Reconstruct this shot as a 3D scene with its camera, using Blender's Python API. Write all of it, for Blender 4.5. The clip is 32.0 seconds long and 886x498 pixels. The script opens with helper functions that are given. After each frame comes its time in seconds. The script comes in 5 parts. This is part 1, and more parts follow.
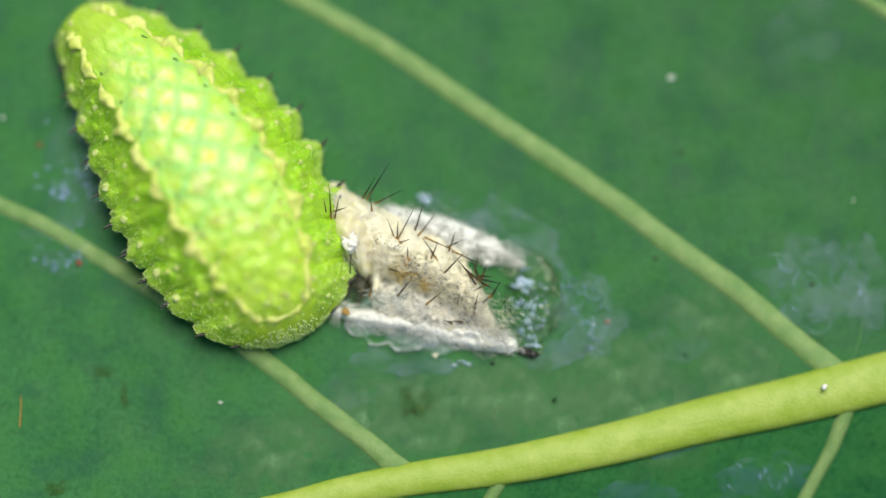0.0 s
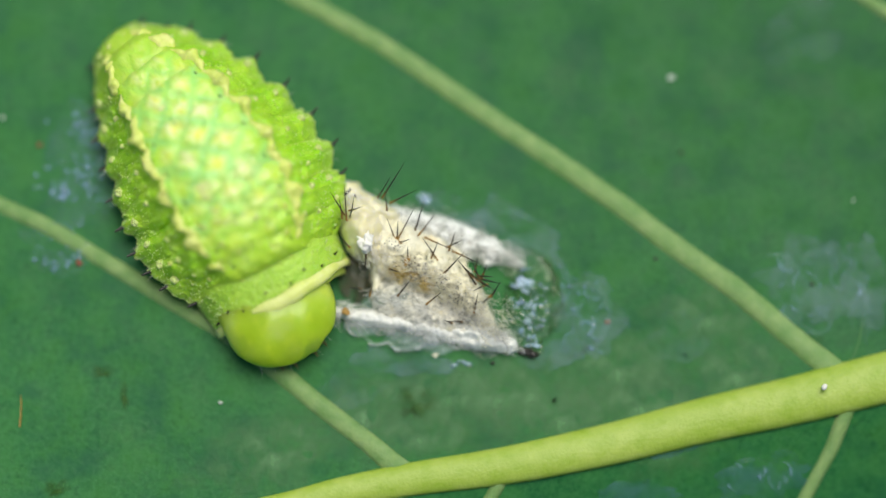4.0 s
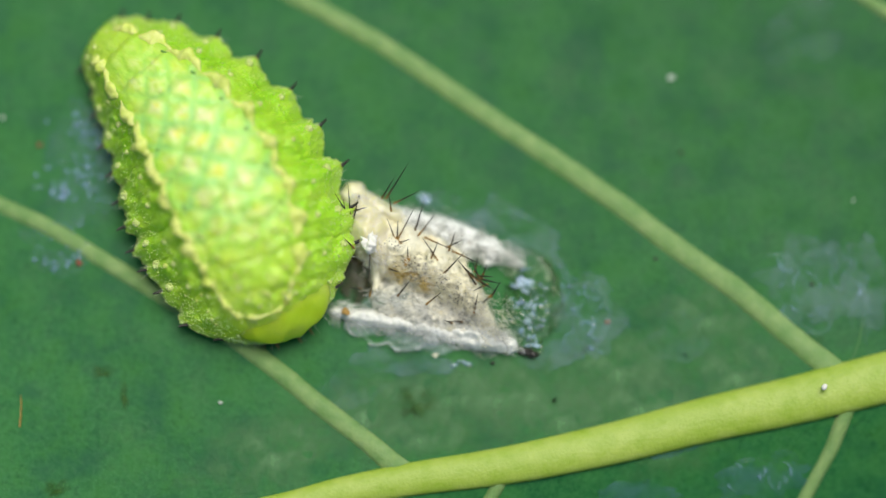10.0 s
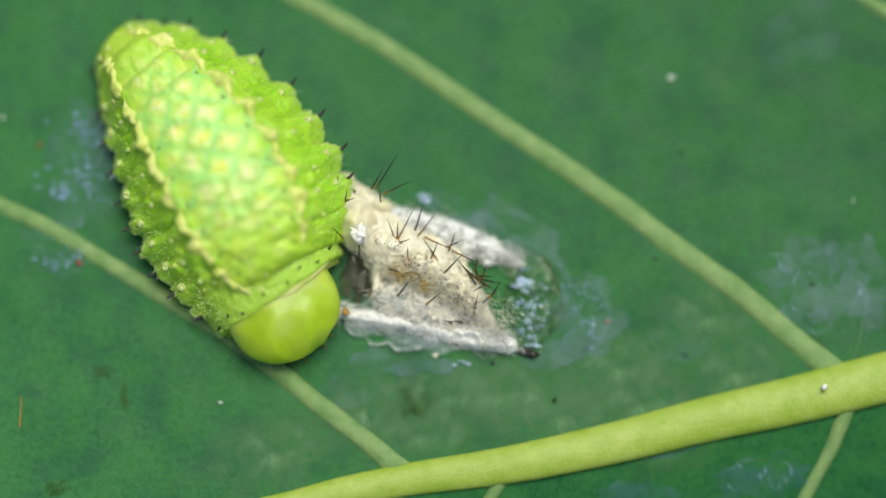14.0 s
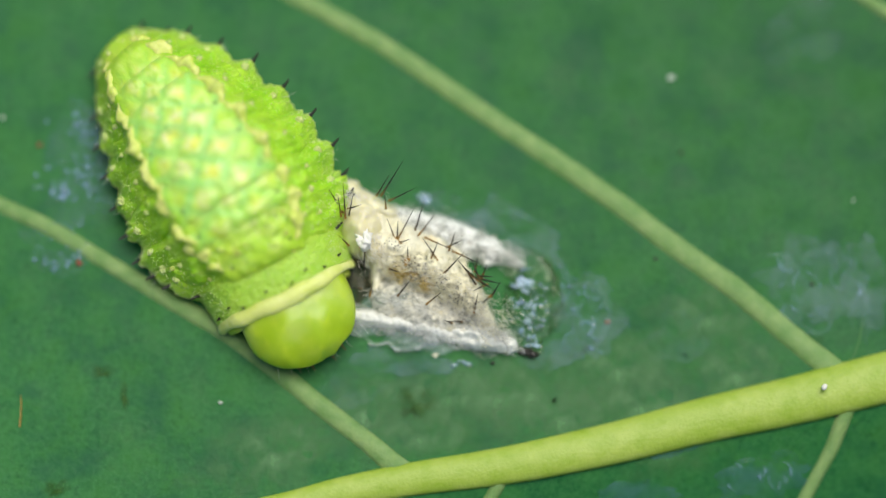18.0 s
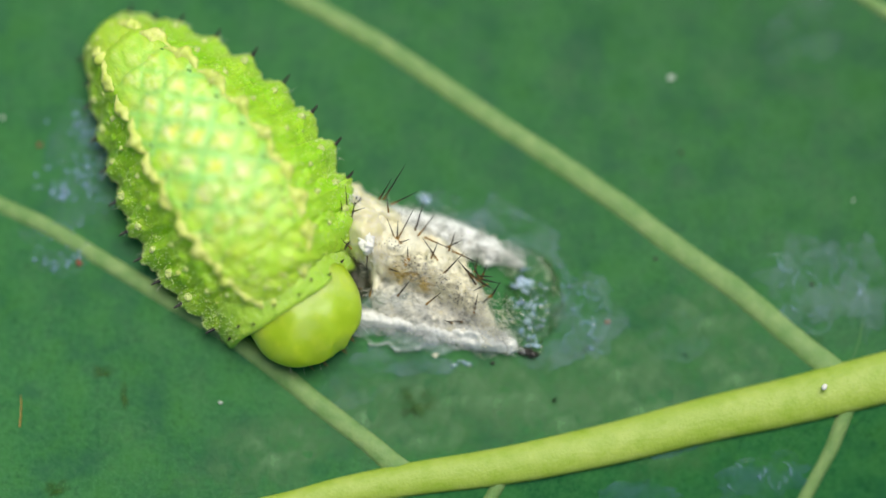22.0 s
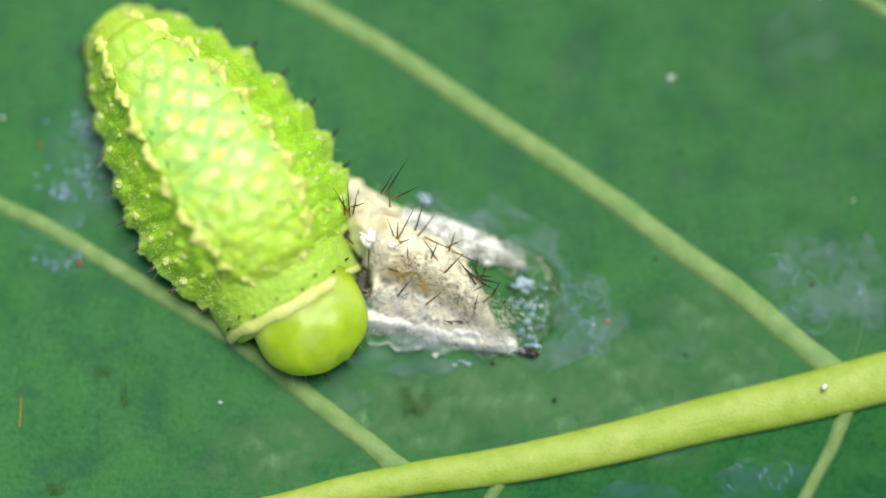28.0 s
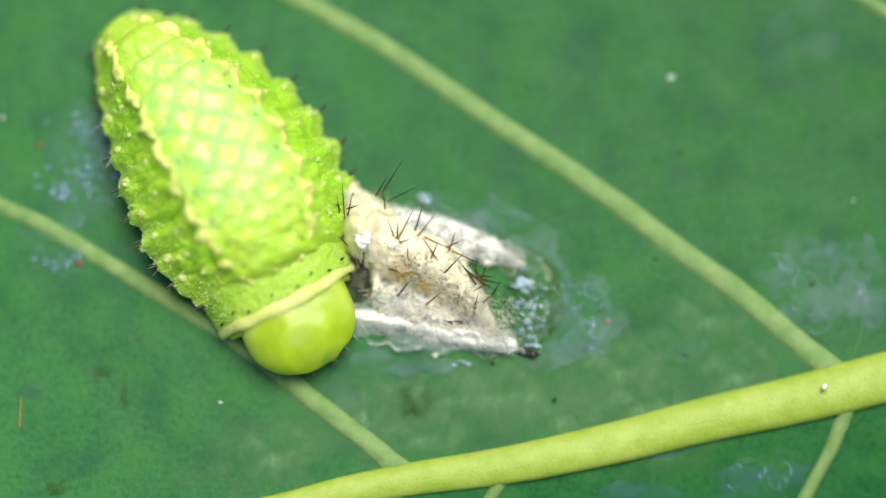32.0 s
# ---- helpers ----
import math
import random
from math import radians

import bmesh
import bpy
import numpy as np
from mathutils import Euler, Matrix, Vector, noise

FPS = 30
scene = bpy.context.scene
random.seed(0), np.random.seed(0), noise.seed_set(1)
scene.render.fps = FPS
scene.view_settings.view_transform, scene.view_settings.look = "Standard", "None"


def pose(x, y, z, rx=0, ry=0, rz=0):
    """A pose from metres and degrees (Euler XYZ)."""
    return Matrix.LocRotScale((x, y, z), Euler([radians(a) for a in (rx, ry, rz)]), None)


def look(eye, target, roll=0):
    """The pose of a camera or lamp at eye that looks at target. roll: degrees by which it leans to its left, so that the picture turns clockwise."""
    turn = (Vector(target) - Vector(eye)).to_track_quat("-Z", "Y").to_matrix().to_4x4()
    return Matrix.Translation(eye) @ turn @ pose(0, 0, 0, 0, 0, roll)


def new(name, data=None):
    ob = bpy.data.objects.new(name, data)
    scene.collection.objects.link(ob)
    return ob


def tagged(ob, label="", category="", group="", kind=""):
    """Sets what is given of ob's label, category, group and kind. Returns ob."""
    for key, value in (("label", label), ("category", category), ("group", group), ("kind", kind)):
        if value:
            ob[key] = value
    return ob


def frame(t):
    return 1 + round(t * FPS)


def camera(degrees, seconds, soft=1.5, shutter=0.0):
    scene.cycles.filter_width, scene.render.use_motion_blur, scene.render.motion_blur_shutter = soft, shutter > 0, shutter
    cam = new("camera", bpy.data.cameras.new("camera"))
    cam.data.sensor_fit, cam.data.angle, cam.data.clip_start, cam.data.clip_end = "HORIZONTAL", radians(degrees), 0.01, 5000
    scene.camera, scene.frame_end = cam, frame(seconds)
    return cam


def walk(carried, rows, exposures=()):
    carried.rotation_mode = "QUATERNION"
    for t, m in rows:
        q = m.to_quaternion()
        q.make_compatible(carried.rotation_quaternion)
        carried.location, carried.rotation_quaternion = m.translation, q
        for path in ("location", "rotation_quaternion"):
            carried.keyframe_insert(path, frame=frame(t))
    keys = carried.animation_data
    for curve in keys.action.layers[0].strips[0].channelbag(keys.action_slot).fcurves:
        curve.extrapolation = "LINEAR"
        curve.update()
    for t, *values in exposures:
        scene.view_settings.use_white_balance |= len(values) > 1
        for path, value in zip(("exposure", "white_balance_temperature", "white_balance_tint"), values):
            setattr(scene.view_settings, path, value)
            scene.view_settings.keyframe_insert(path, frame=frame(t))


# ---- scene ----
MM = 0.001  # everything below is written in millimetres

# ---------------------------------------------------------------- camera
EYE = pose(0, -20.876 * MM, 148.540 * MM, 8)
cam = camera(10.664, 32.0, soft=1.5)
cam.data.dof.use_dof = True
cam.data.dof.focus_distance = 148.6 * MM
cam.data.dof.aperture_fstop = 9
walk(cam, [(0, EYE), (32, EYE)], exposures=[(0, 0.08, 6800, 5), (4, -0.02, 6650, 5), (20, 0.0, 6700, 5), (25, 0.10, 6700, 5), (32, 0.36, 6900, 5)])

# ---------------------------------------------------------------- light
world = bpy.data.worlds.new("open_shade_sky")
scene.world = world
world.use_nodes = True
sky = world.node_tree.nodes.new("ShaderNodeTexSky")
sky.sky_type = "NISHITA"
sky.sun_disc = False
sky.sun_elevation = radians(62)
sky.sun_rotation = radians(30)
world.node_tree.links.new(sky.outputs[0], world.node_tree.nodes["Background"].inputs[0])
world.node_tree.nodes["Background"].inputs[1].default_value = 0.078
sun_data = bpy.data.lights.new("sun", "SUN")
sun_data.energy = 3.28
sun_data.angle = radians(40)
sun_data.color = (1.0, 0.96, 0.87)
sun = new("sun", sun_data)
sun.matrix_world = look((0.15, 0.30, 0.92), (0, 0, 0))


# ---------------------------------------------------------------- materials
def node(nt, kind, **inputs):
    n = nt.nodes.new(kind)
    for key, value in inputs.items():
        n.inputs[key.replace("_", " ")].default_value = value
    return n


def link(nt, a, b):
    nt.links.new(a, b)


def material(name, color, rough=0.5, spec=0.5, sss=0.0, sss_radius=(0.4, 0.4, 0.15)):
    m = bpy.data.materials.new(name)
    m.use_nodes = True
    nt = m.node_tree
    b = nt.nodes["Principled BSDF"]
    b.inputs["Base Color"].default_value = (*color, 1)
    b.inputs["Roughness"].default_value = rough
    b.inputs["Specular IOR Level"].default_value = spec
    if sss:
        b.inputs["Subsurface Weight"].default_value = sss
        b.inputs["Subsurface Radius"].default_value = sss_radius
        b.inputs["Subsurface Scale"].default_value = 1 * MM
    return m, nt, b


def noise_tex(nt, size, detail=3.0, rough=0.55, coord="Object"):
    """Noise whose features are about size millimetres across."""
    tc = nt.nodes.new("ShaderNodeTexCoord")
    n = nt.nodes.new("ShaderNodeTexNoise")
    n.inputs["Scale"].default_value = 1.0 / (size * MM)
    n.inputs["Detail"].default_value = detail
    n.inputs["Roughness"].default_value = rough
    link(nt, tc.outputs[coord], n.inputs["Vector"])
    return n.outputs[0]


def ramp(nt, fac, stops):
    r = nt.nodes.new("ShaderNodeValToRGB")
    while len(r.color_ramp.elements) < len(stops):
        r.color_ramp.elements.new(0.5)
    for e, (p, c) in zip(r.color_ramp.elements, stops):
        e.position = p
        e.color = (*c, 1) if len(c) == 3 else c
    link(nt, fac, r.inputs[0])
    return r.outputs[0]


def grey(nt, fac, a, b):
    """fac spread from a..b to 0..1, clamped."""
    m = nt.nodes.new("ShaderNodeMapRange")
    m.inputs[1].default_value, m.inputs[2].default_value = a, b
    link(nt, fac, m.inputs[0])
    return m.outputs[0]


def calc(nt, op, a, b=None):
    m = nt.nodes.new("ShaderNodeMath")
    m.operation = op
    for slot, v in ((0, a), (1, b)):
        if v is None:
            continue
        if isinstance(v, (int, float)):
            m.inputs[slot].default_value = v
        else:
            link(nt, v, m.inputs[slot])
    return m.outputs[0]


def blend(nt, fac, a, b, mode="MIX"):
    m = nt.nodes.new("ShaderNodeMix")
    m.data_type = "RGBA"
    m.blend_type = mode
    for slot, v in ((0, fac), (6, a), (7, b)):
        if isinstance(v, (int, float)):
            m.inputs[slot].default_value = v
        elif isinstance(v, tuple):
            m.inputs[slot].default_value = (*v, 1)
        else:
            link(nt, v, m.inputs[slot])
    return m.outputs[2]


def bumped(nt, b, height, depth):
    n = nt.nodes.new("ShaderNodeBump")
    n.inputs["Distance"].default_value = depth * MM
    n.inputs["Strength"].default_value = 1.0
    link(nt, height, n.inputs["Height"])
    link(nt, n.outputs[0], b.inputs["Normal"])


def simple(name, c1, c2, size, rough=0.5, bump=0.02, sss=0.0, spec=0.5):
    """A surface that wavers between two colours, with fine relief."""
    m, nt, b = material(name, c1, rough, spec, sss)
    n = noise_tex(nt, size, 4)
    f = noise_tex(nt, size * 0.17, 3)
    c = ramp(nt, n, [(0.3, c1), (0.7, c2)])
    c = blend(nt, grey(nt, f, 0.35, 0.8), c, blend(nt, 0.35, c, c2))
    link(nt, c, b.inputs["Base Color"])
    if bump:
        bumped(nt, b, calc(nt, "ADD", f, n), bump)
    return m


def leaf_material():
    m, nt, b = material("leaf_underside", (0.02, 0.11, 0.03), 0.58, 0.10)
    tc = nt.nodes.new("ShaderNodeTexCoord")
    big = noise_tex(nt, 7, 3)
    mid = noise_tex(nt, 1.6, 5, 0.65)
    fine = noise_tex(nt, 0.16, 3, 0.6)

    def net(size):
        v = nt.nodes.new("ShaderNodeTexVoronoi")
        v.feature = "DISTANCE_TO_EDGE"
        v.inputs["Scale"].default_value = 1 / (size * MM)
        warp = blend(nt, 0.00016, tc.outputs["Object"], noise_tex(nt, size * 0.8, 2), "ADD")
        link(nt, warp, v.inputs["Vector"])
        return v.outputs["Distance"]

    coarse_net = grey(nt, net(2.1), 0.0, 0.07)
    fine_net = grey(nt, net(0.42), 0.0, 0.16)
    c = ramp(nt, big, [(0.3, (0.013, 0.104, 0.029)), (0.7, (0.020, 0.130, 0.034))])
    c = blend(nt, grey(nt, mid, 0.46, 0.75), c, (0.028, 0.132, 0.022))
    c = blend(nt, calc(nt, "MULTIPLY", grey(nt, mid, 0.50, 0.30), 0.55), c, (0.005, 0.058, 0.018))
    c = blend(nt, calc(nt, "MULTIPLY", calc(nt, "SUBTRACT", 1.0, fine_net), 0.2), c, (0.034, 0.15, 0.042))
    c = blend(nt, calc(nt, "MULTIPLY", calc(nt, "SUBTRACT", 1.0, coarse_net), 0.11), c, (0.036, 0.15, 0.040))
    c = blend(nt, calc(nt, "MULTIPLY", grey(nt, fine, 0.4, 0.75), 0.6), c, (0.038, 0.165, 0.052))
    c = blend(nt, calc(nt, "MULTIPLY", grey(nt, noise_tex(nt, 0.07, 2, 0.6), 0.52, 0.75), 0.5), c, (0.055, 0.18, 0.070))
    c = blend(nt, calc(nt, "MULTIPLY", grey(nt, noise_tex(nt, 0.22, 4, 0.7), 0.5, 0.25), 0.62), c, (0.005, 0.052, 0.015))
    cloud = noise_tex(nt, 1.9, 4, 0.6)
    c = blend(nt, calc(nt, "MULTIPLY", grey(nt, cloud, 0.50, 0.30), 0.75), c, (0.009, 0.076, 0.034))
    c = blend(nt, calc(nt, "MULTIPLY", grey(nt, cloud, 0.52, 0.70), 0.45), c, (0.040, 0.165, 0.040))
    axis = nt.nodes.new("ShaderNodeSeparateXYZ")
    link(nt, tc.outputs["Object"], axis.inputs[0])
    # Painted light falloff: the base colour brightens toward the left and lower end.
    light_falloff = grey(nt, calc(nt, "SUBTRACT", axis.outputs[0], calc(nt, "MULTIPLY", axis.outputs[1], -0.35)), 0.015, -0.016)
    c = blend(nt, calc(nt, "MULTIPLY", light_falloff, 0.40), c, blend(nt, 1.0, c, (1.75, 1.55, 1.6), "MULTIPLY"))
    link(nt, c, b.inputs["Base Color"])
    link(nt, grey(nt, mid, -0.4, 1.6), b.inputs["Roughness"])
    h = calc(nt, "ADD", calc(nt, "MULTIPLY", fine, 0.6), calc(nt, "MULTIPLY", fine_net, -0.5))
    bumped(nt, b, h, 0.006)
    return m


def larva_material():
    """Green translucent skin; between the two ridges a lattice of cream lozenges edged in turquoise."""
    m, nt, b = material("larva_skin", (0.3, 0.55, 0.05), 0.34, 0.5, 0.45, (0.30, 0.40, 0.09))
    uv = nt.nodes.new("ShaderNodeUVMap")
    sep = nt.nodes.new("ShaderNodeSeparateXYZ")
    link(nt, uv.outputs[0], sep.inputs[0])
    u, v = sep.outputs[0], sep.outputs[1]
    sheet = nt.nodes.new("ShaderNodeCombineXYZ")
    link(nt, calc(nt, "MULTIPLY", u, 3.3), sheet.inputs[0])
    link(nt, calc(nt, "MULTIPLY", v, 1.19), sheet.inputs[1])

    def mottle(size, detail=3.0, rough=0.55):
        n = node(nt, "ShaderNodeTexNoise", Scale=1 / size, Detail=detail, Roughness=rough)
        link(nt, sheet.outputs[0], n.inputs["Vector"])
        return n.outputs[0]

    off = calc(nt, "ABSOLUTE", u)
    wob = calc(nt, "MULTIPLY", calc(nt, "SUBTRACT", mottle(0.8, 3), 0.5), 0.42)
    across = calc(nt, "MULTIPLY", u, 2.5)

    def to_line(sign):
        a = calc(nt, "ADD", calc(nt, "ADD", across, wob), calc(nt, "MULTIPLY", v, sign))
        return calc(nt, "ABSOLUTE", calc(nt, "SUBTRACT", calc(nt, "FRACT", a), 0.5))

    d = calc(nt, "MAXIMUM", to_line(1.0), to_line(-1.0))
    shown = calc(nt, "MULTIPLY", grey(nt, v, 0.8, 3.2), grey(nt, v, 8.2, 6.0))
    line = calc(nt, "MULTIPLY", calc(nt, "MULTIPLY", grey(nt, d, 0.24, 0.48), grey(nt, mottle(1.7, 2), 0.28, 0.5)), shown)
    top = grey(nt, calc(nt, "ADD", off, calc(nt, "MULTIPLY", wob, 0.3)), 0.56, 0.44)
    n1, n2, n3 = mottle(0.9, 4), mottle(0.10, 3, 0.6), mottle(0.3, 3, 0.6)
    flank = ramp(nt, n1, [(0.3, (0.27, 0.62, 0.008)), (0.7, (0.47, 0.76, 0.05))])
    shoulder = ramp(nt, n1, [(0.3, (0.37, 0.70, 0.02)), (0.7, (0.55, 0.80, 0.06))])
    cream = ramp(nt, mottle(0.7, 2), [(0.36, (0.57, 0.82, 0.13)), (0.50, (0.88, 0.93, 0.50)), (0.62, (0.84, 0.88, 0.14))])
    cream = blend(nt, calc(nt, "MULTIPLY", grey(nt, d, 0.16, 0.02), 0.15), cream, (0.90, 0.86, 0.12))
    core = calc(nt, "MULTIPLY", grey(nt, calc(nt, "ADD", off, calc(nt, "MULTIPLY", wob, 0.5)), 0.50, 0.26), calc(nt, "ADD", calc(nt, "MULTIPLY", shown, 0.7), 0.3))
    cell = blend(nt, core, shoulder, blend(nt, grey(nt, d, 0.46, 0.04), (0.54, 0.82, 0.11), cream))
    lattice = blend(nt, calc(nt, "MULTIPLY", line, 0.8), cell, (0.33, 0.74, 0.22))
    flank = blend(nt, calc(nt, "MULTIPLY", grey(nt, n3, 0.52, 0.68), 0.6), flank, (0.50, 0.74, 0.09))
    c = blend(nt, top, flank, lattice)
    c = blend(nt, calc(nt, "MULTIPLY", grey(nt, v, 2.0, 0.1), 0.55), c, (0.48, 0.68, 0.07))
    c = blend(nt, calc(nt, "MULTIPLY", grey(nt, v, 8.2, 9.6), 0.35), c, (0.50, 0.72, 0.05))
    c = blend(nt, calc(nt, "MULTIPLY", grey(nt, v, 9.9, 10.35), 0.6), c, (0.60, 0.72, 0.03))
    c = blend(nt, calc(nt, "MULTIPLY", grey(nt, off, 0.86, 1.0), 0.5), c, (0.46, 0.66, 0.10))
    c = blend(nt, calc(nt, "MULTIPLY", grey(nt, n2, 0.5, 0.8), 0.25), c, (0.56, 0.74, 0.10))
    link(nt, c, b.inputs["Base Color"])
    rough_side = calc(nt, "ADD", grey(nt, off, 0.40, 0.65), 0.5)
    relief = calc(nt, "ADD", calc(nt, "MULTIPLY", n2, 0.7), calc(nt, "MULTIPLY", n3, 2.0))
    bumped(nt, b, calc(nt, "MULTIPLY", relief, rough_side), 0.045)
    return m


def head_material():
    """Watery yellow-green skin, clouded with milky green, under a moist gloss."""
    m, nt, b = material("larva_head", (0.4, 0.55, 0.05), 0.38, 0.4, 0.85, (0.75, 0.80, 0.22))
    n1, n2 = noise_tex(nt, 1.3, 2, 0.45), noise_tex(nt, 0.45, 3)
    c = ramp(nt, n1, [(0.30, (0.33, 0.49, 0.004)), (0.50, (0.39, 0.56, 0.025)), (0.70, (0.49, 0.63, 0.12))])
    c = blend(nt, calc(nt, "MULTIPLY", grey(nt, n2, 0.5, 0.75), 0.4), c, (0.60, 0.70, 0.05))
    link(nt, c, b.inputs["Base Color"])
    b.inputs["Coat Weight"].default_value = 0.3
    b.inputs["Coat Roughness"].default_value = 0.36
    bumped(nt, b, calc(nt, "ADD", n1, calc(nt, "MULTIPLY", n2, 0.5)), 0.05)
    return m


def film_material(name, strength, edge, tone=(0.18, 0.35, 0.48)):
    """Dried translucent film: smooth, gently clouded, with a crisp paler rim."""
    m, nt, b = material(name, tone, 0.38, 0.5)
    uv = nt.nodes.new("ShaderNodeUVMap")
    sep = nt.nodes.new("ShaderNodeSeparateXYZ")
    link(nt, uv.outputs[0], sep.inputs[0])
    r = sep.outputs[0]
    n1 = noise_tex(nt, 1.1, 3, 0.5)
    n2 = noise_tex(nt, 0.35, 3, 0.5)
    body = calc(nt, "MULTIPLY", grey(nt, calc(nt, "ADD", calc(nt, "MULTIPLY", n1, 0.75), calc(nt, "MULTIPLY", n2, 0.25)), 0.40, 0.62), grey(nt, r, 1.0, 0.93))
    rim = calc(nt, "MULTIPLY", calc(nt, "MULTIPLY", grey(nt, r, 0.84, 0.94), grey(nt, r, 1.0, 0.965)), grey(nt, n1, 0.48, 0.62))
    a = calc(nt, "MULTIPLY", calc(nt, "ADD", body, calc(nt, "MULTIPLY", rim, edge)), strength)
    link(nt, a, b.inputs["Alpha"])
    bumped(nt, b, n2, 0.015)
    return m


def haze_material():
    """A faint yellow-green bloom on the leaf, soft-edged."""
    m, nt, b = material("leaf_bloom", (0.078, 0.235, 0.078), 0.45, 0.3)
    uv = nt.nodes.new("ShaderNodeUVMap")
    sep = nt.nodes.new("ShaderNodeSeparateXYZ")
    link(nt, uv.outputs[0], sep.inputs[0])
    k = calc(nt, "MULTIPLY", grey(nt, noise_tex(nt, 0.8, 5, 0.6), 0.36, 0.66), grey(nt, sep.outputs[0], 1.0, 0.2))
    link(nt, calc(nt, "MULTIPLY", k, 0.85), b.inputs["Alpha"])
    return m


def stain_material():
    m, nt, b = material("leaf_smudge", (0.03, 0.105, 0.008), 0.5, 0.2)
    uv = nt.nodes.new("ShaderNodeUVMap")
    sep = nt.nodes.new("ShaderNodeSeparateXYZ")
    link(nt, uv.outputs[0], sep.inputs[0])
    k = calc(nt, "MULTIPLY", grey(nt, noise_tex(nt, 0.5, 4), 0.3, 0.6), grey(nt, sep.outputs[0], 1.0, 0.35))
    link(nt, calc(nt, "MULTIPLY", k, 0.75), b.inputs["Alpha"])
    return m


def clear_material(name, color, rough, alpha):
    m, nt, b = material(name, color, rough, 0.8)
    n = noise_tex(nt, 0.5, 4)
    link(nt, calc(nt, "MULTIPLY", grey(nt, n, 0.3, 0.75), 2 * alpha), b.inputs["Alpha"])
    bumped(nt, b, n, 0.12)
    return m


def husk_material():
    """Dry cream skin, stained ochre and grey, with dark specks."""
    m, nt, b = material("husk_skin", (0.6, 0.5, 0.3), 0.6, 0.3)
    n1, n2, n3 = noise_tex(nt, 0.9, 5, 0.6), noise_tex(nt, 0.22, 4, 0.6), noise_tex(nt, 0.5, 3)
    c = ramp(nt, n1, [(0.28, (0.68, 0.63, 0.46)), (0.42, (0.80, 0.75, 0.54)), (0.60, (0.87, 0.83, 0.66)), (0.78, (0.74, 0.57, 0.22))])
    c = blend(nt, calc(nt, "MULTIPLY", grey(nt, n2, 0.45, 0.7), 0.6), c, (0.82, 0.78, 0.63))
    v = nt.nodes.new("ShaderNodeTexVoronoi")
    v.inputs["Scale"].default_value = 1 / (0.11 * MM)
    tc = nt.nodes.new("ShaderNodeTexCoord")
    link(nt, tc.outputs["Object"], v.inputs["Vector"])
    speck = calc(nt, "MULTIPLY", grey(nt, v.outputs["Distance"], 0.36, 0.2), grey(nt, n3, 0.44, 0.56))
    place = nt.nodes.new("ShaderNodeSeparateXYZ")
    link(nt, tc.outputs["Object"], place.inputs[0])
    for cx, cy, r in ((-1.0, 0.10, 0.42), (-0.22, -0.25, 0.45), (-1.05, 1.15, 0.30), (-0.62, 0.12, 0.25)):
        far = nt.nodes.new("ShaderNodeVectorMath")
        far.operation = "DISTANCE"
        far.inputs[1].default_value = (cx * MM, cy * MM, 0.85 * MM)
        link(nt, tc.outputs["Object"], far.inputs[0])
        ragged = calc(nt, "ADD", calc(nt, "MULTIPLY", far.outputs["Value"], 1 / (r * MM)), calc(nt, "MULTIPLY", n2, 1.2))
        c = blend(nt, calc(nt, "MULTIPLY", grey(nt, ragged, 1.65, 0.9), 0.75), c, (0.62, 0.40, 0.04))
    away = calc(nt, "ABSOLUTE", calc(nt, "ADD", calc(nt, "MULTIPLY", place.outputs[0], 526.0), calc(nt, "MULTIPLY", place.outputs[1], 850.0)))
    speck = calc(nt, "MULTIPLY", speck, grey(nt, away, 0.75, 0.3))
    c = blend(nt, calc(nt, "MULTIPLY", speck, 0.9), c, (0.06, 0.05, 0.03))
    link(nt, c, b.inputs["Base Color"])
    thin = calc(nt, "ADD", calc(nt, "MULTIPLY", n1, 0.6), calc(nt, "MULTIPLY", n2, 0.4))
    link(nt, grey(nt, thin, 0.29, 0.42), b.inputs["Alpha"])
    bumped(nt, b, calc(nt, "ADD", n2, n1), 0.07)
    return m


def thin_material():
    """Thin dried skin through which the leaf shows, stained ochre."""
    m, nt, b = material("thin_skin", (0.6, 0.55, 0.4), 0.45, 0.5)
    n1, n2 = noise_tex(nt, 0.8, 5, 0.6), noise_tex(nt, 0.16, 4, 0.65)
    link(nt, ramp(nt, n1, [(0.35, (0.86, 0.85, 0.79)), (0.58, (0.82, 0.78, 0.65)), (0.74, (0.74, 0.63, 0.34)), (0.86, (0.60, 0.46, 0.22))]), b.inputs["Base Color"])
    link(nt, grey(nt, calc(nt, "ADD", calc(nt, "MULTIPLY", n1, 0.4), calc(nt, "MULTIPLY", n2, 0.6)), 0.36, 0.58), b.inputs["Alpha"])
    bumped(nt, b, n2, 0.05)
    return m


def lacy_material(name, thin, dense):
    """Silk matted into a sheet, thin and see-through in places."""
    m, nt, b = material(name, (0.7, 0.68, 0.6), 0.65, 0.3)
    n1, n2 = noise_tex(nt, 0.55, 5, 0.65), noise_tex(nt, 0.12, 4, 0.6)
    link(nt, ramp(nt, n1, [(0.3, (0.74, 0.74, 0.69)), (0.7, (0.90, 0.90, 0.87))]), b.inputs["Base Color"])
    k = calc(nt, "ADD", calc(nt, "MULTIPLY", n1, 0.65), calc(nt, "MULTIPLY", n2, 0.5))
    link(nt, grey(nt, k, thin, dense), b.inputs["Alpha"])
    bumped(nt, b, calc(nt, "ADD", n2, n1), 0.01)
    return m


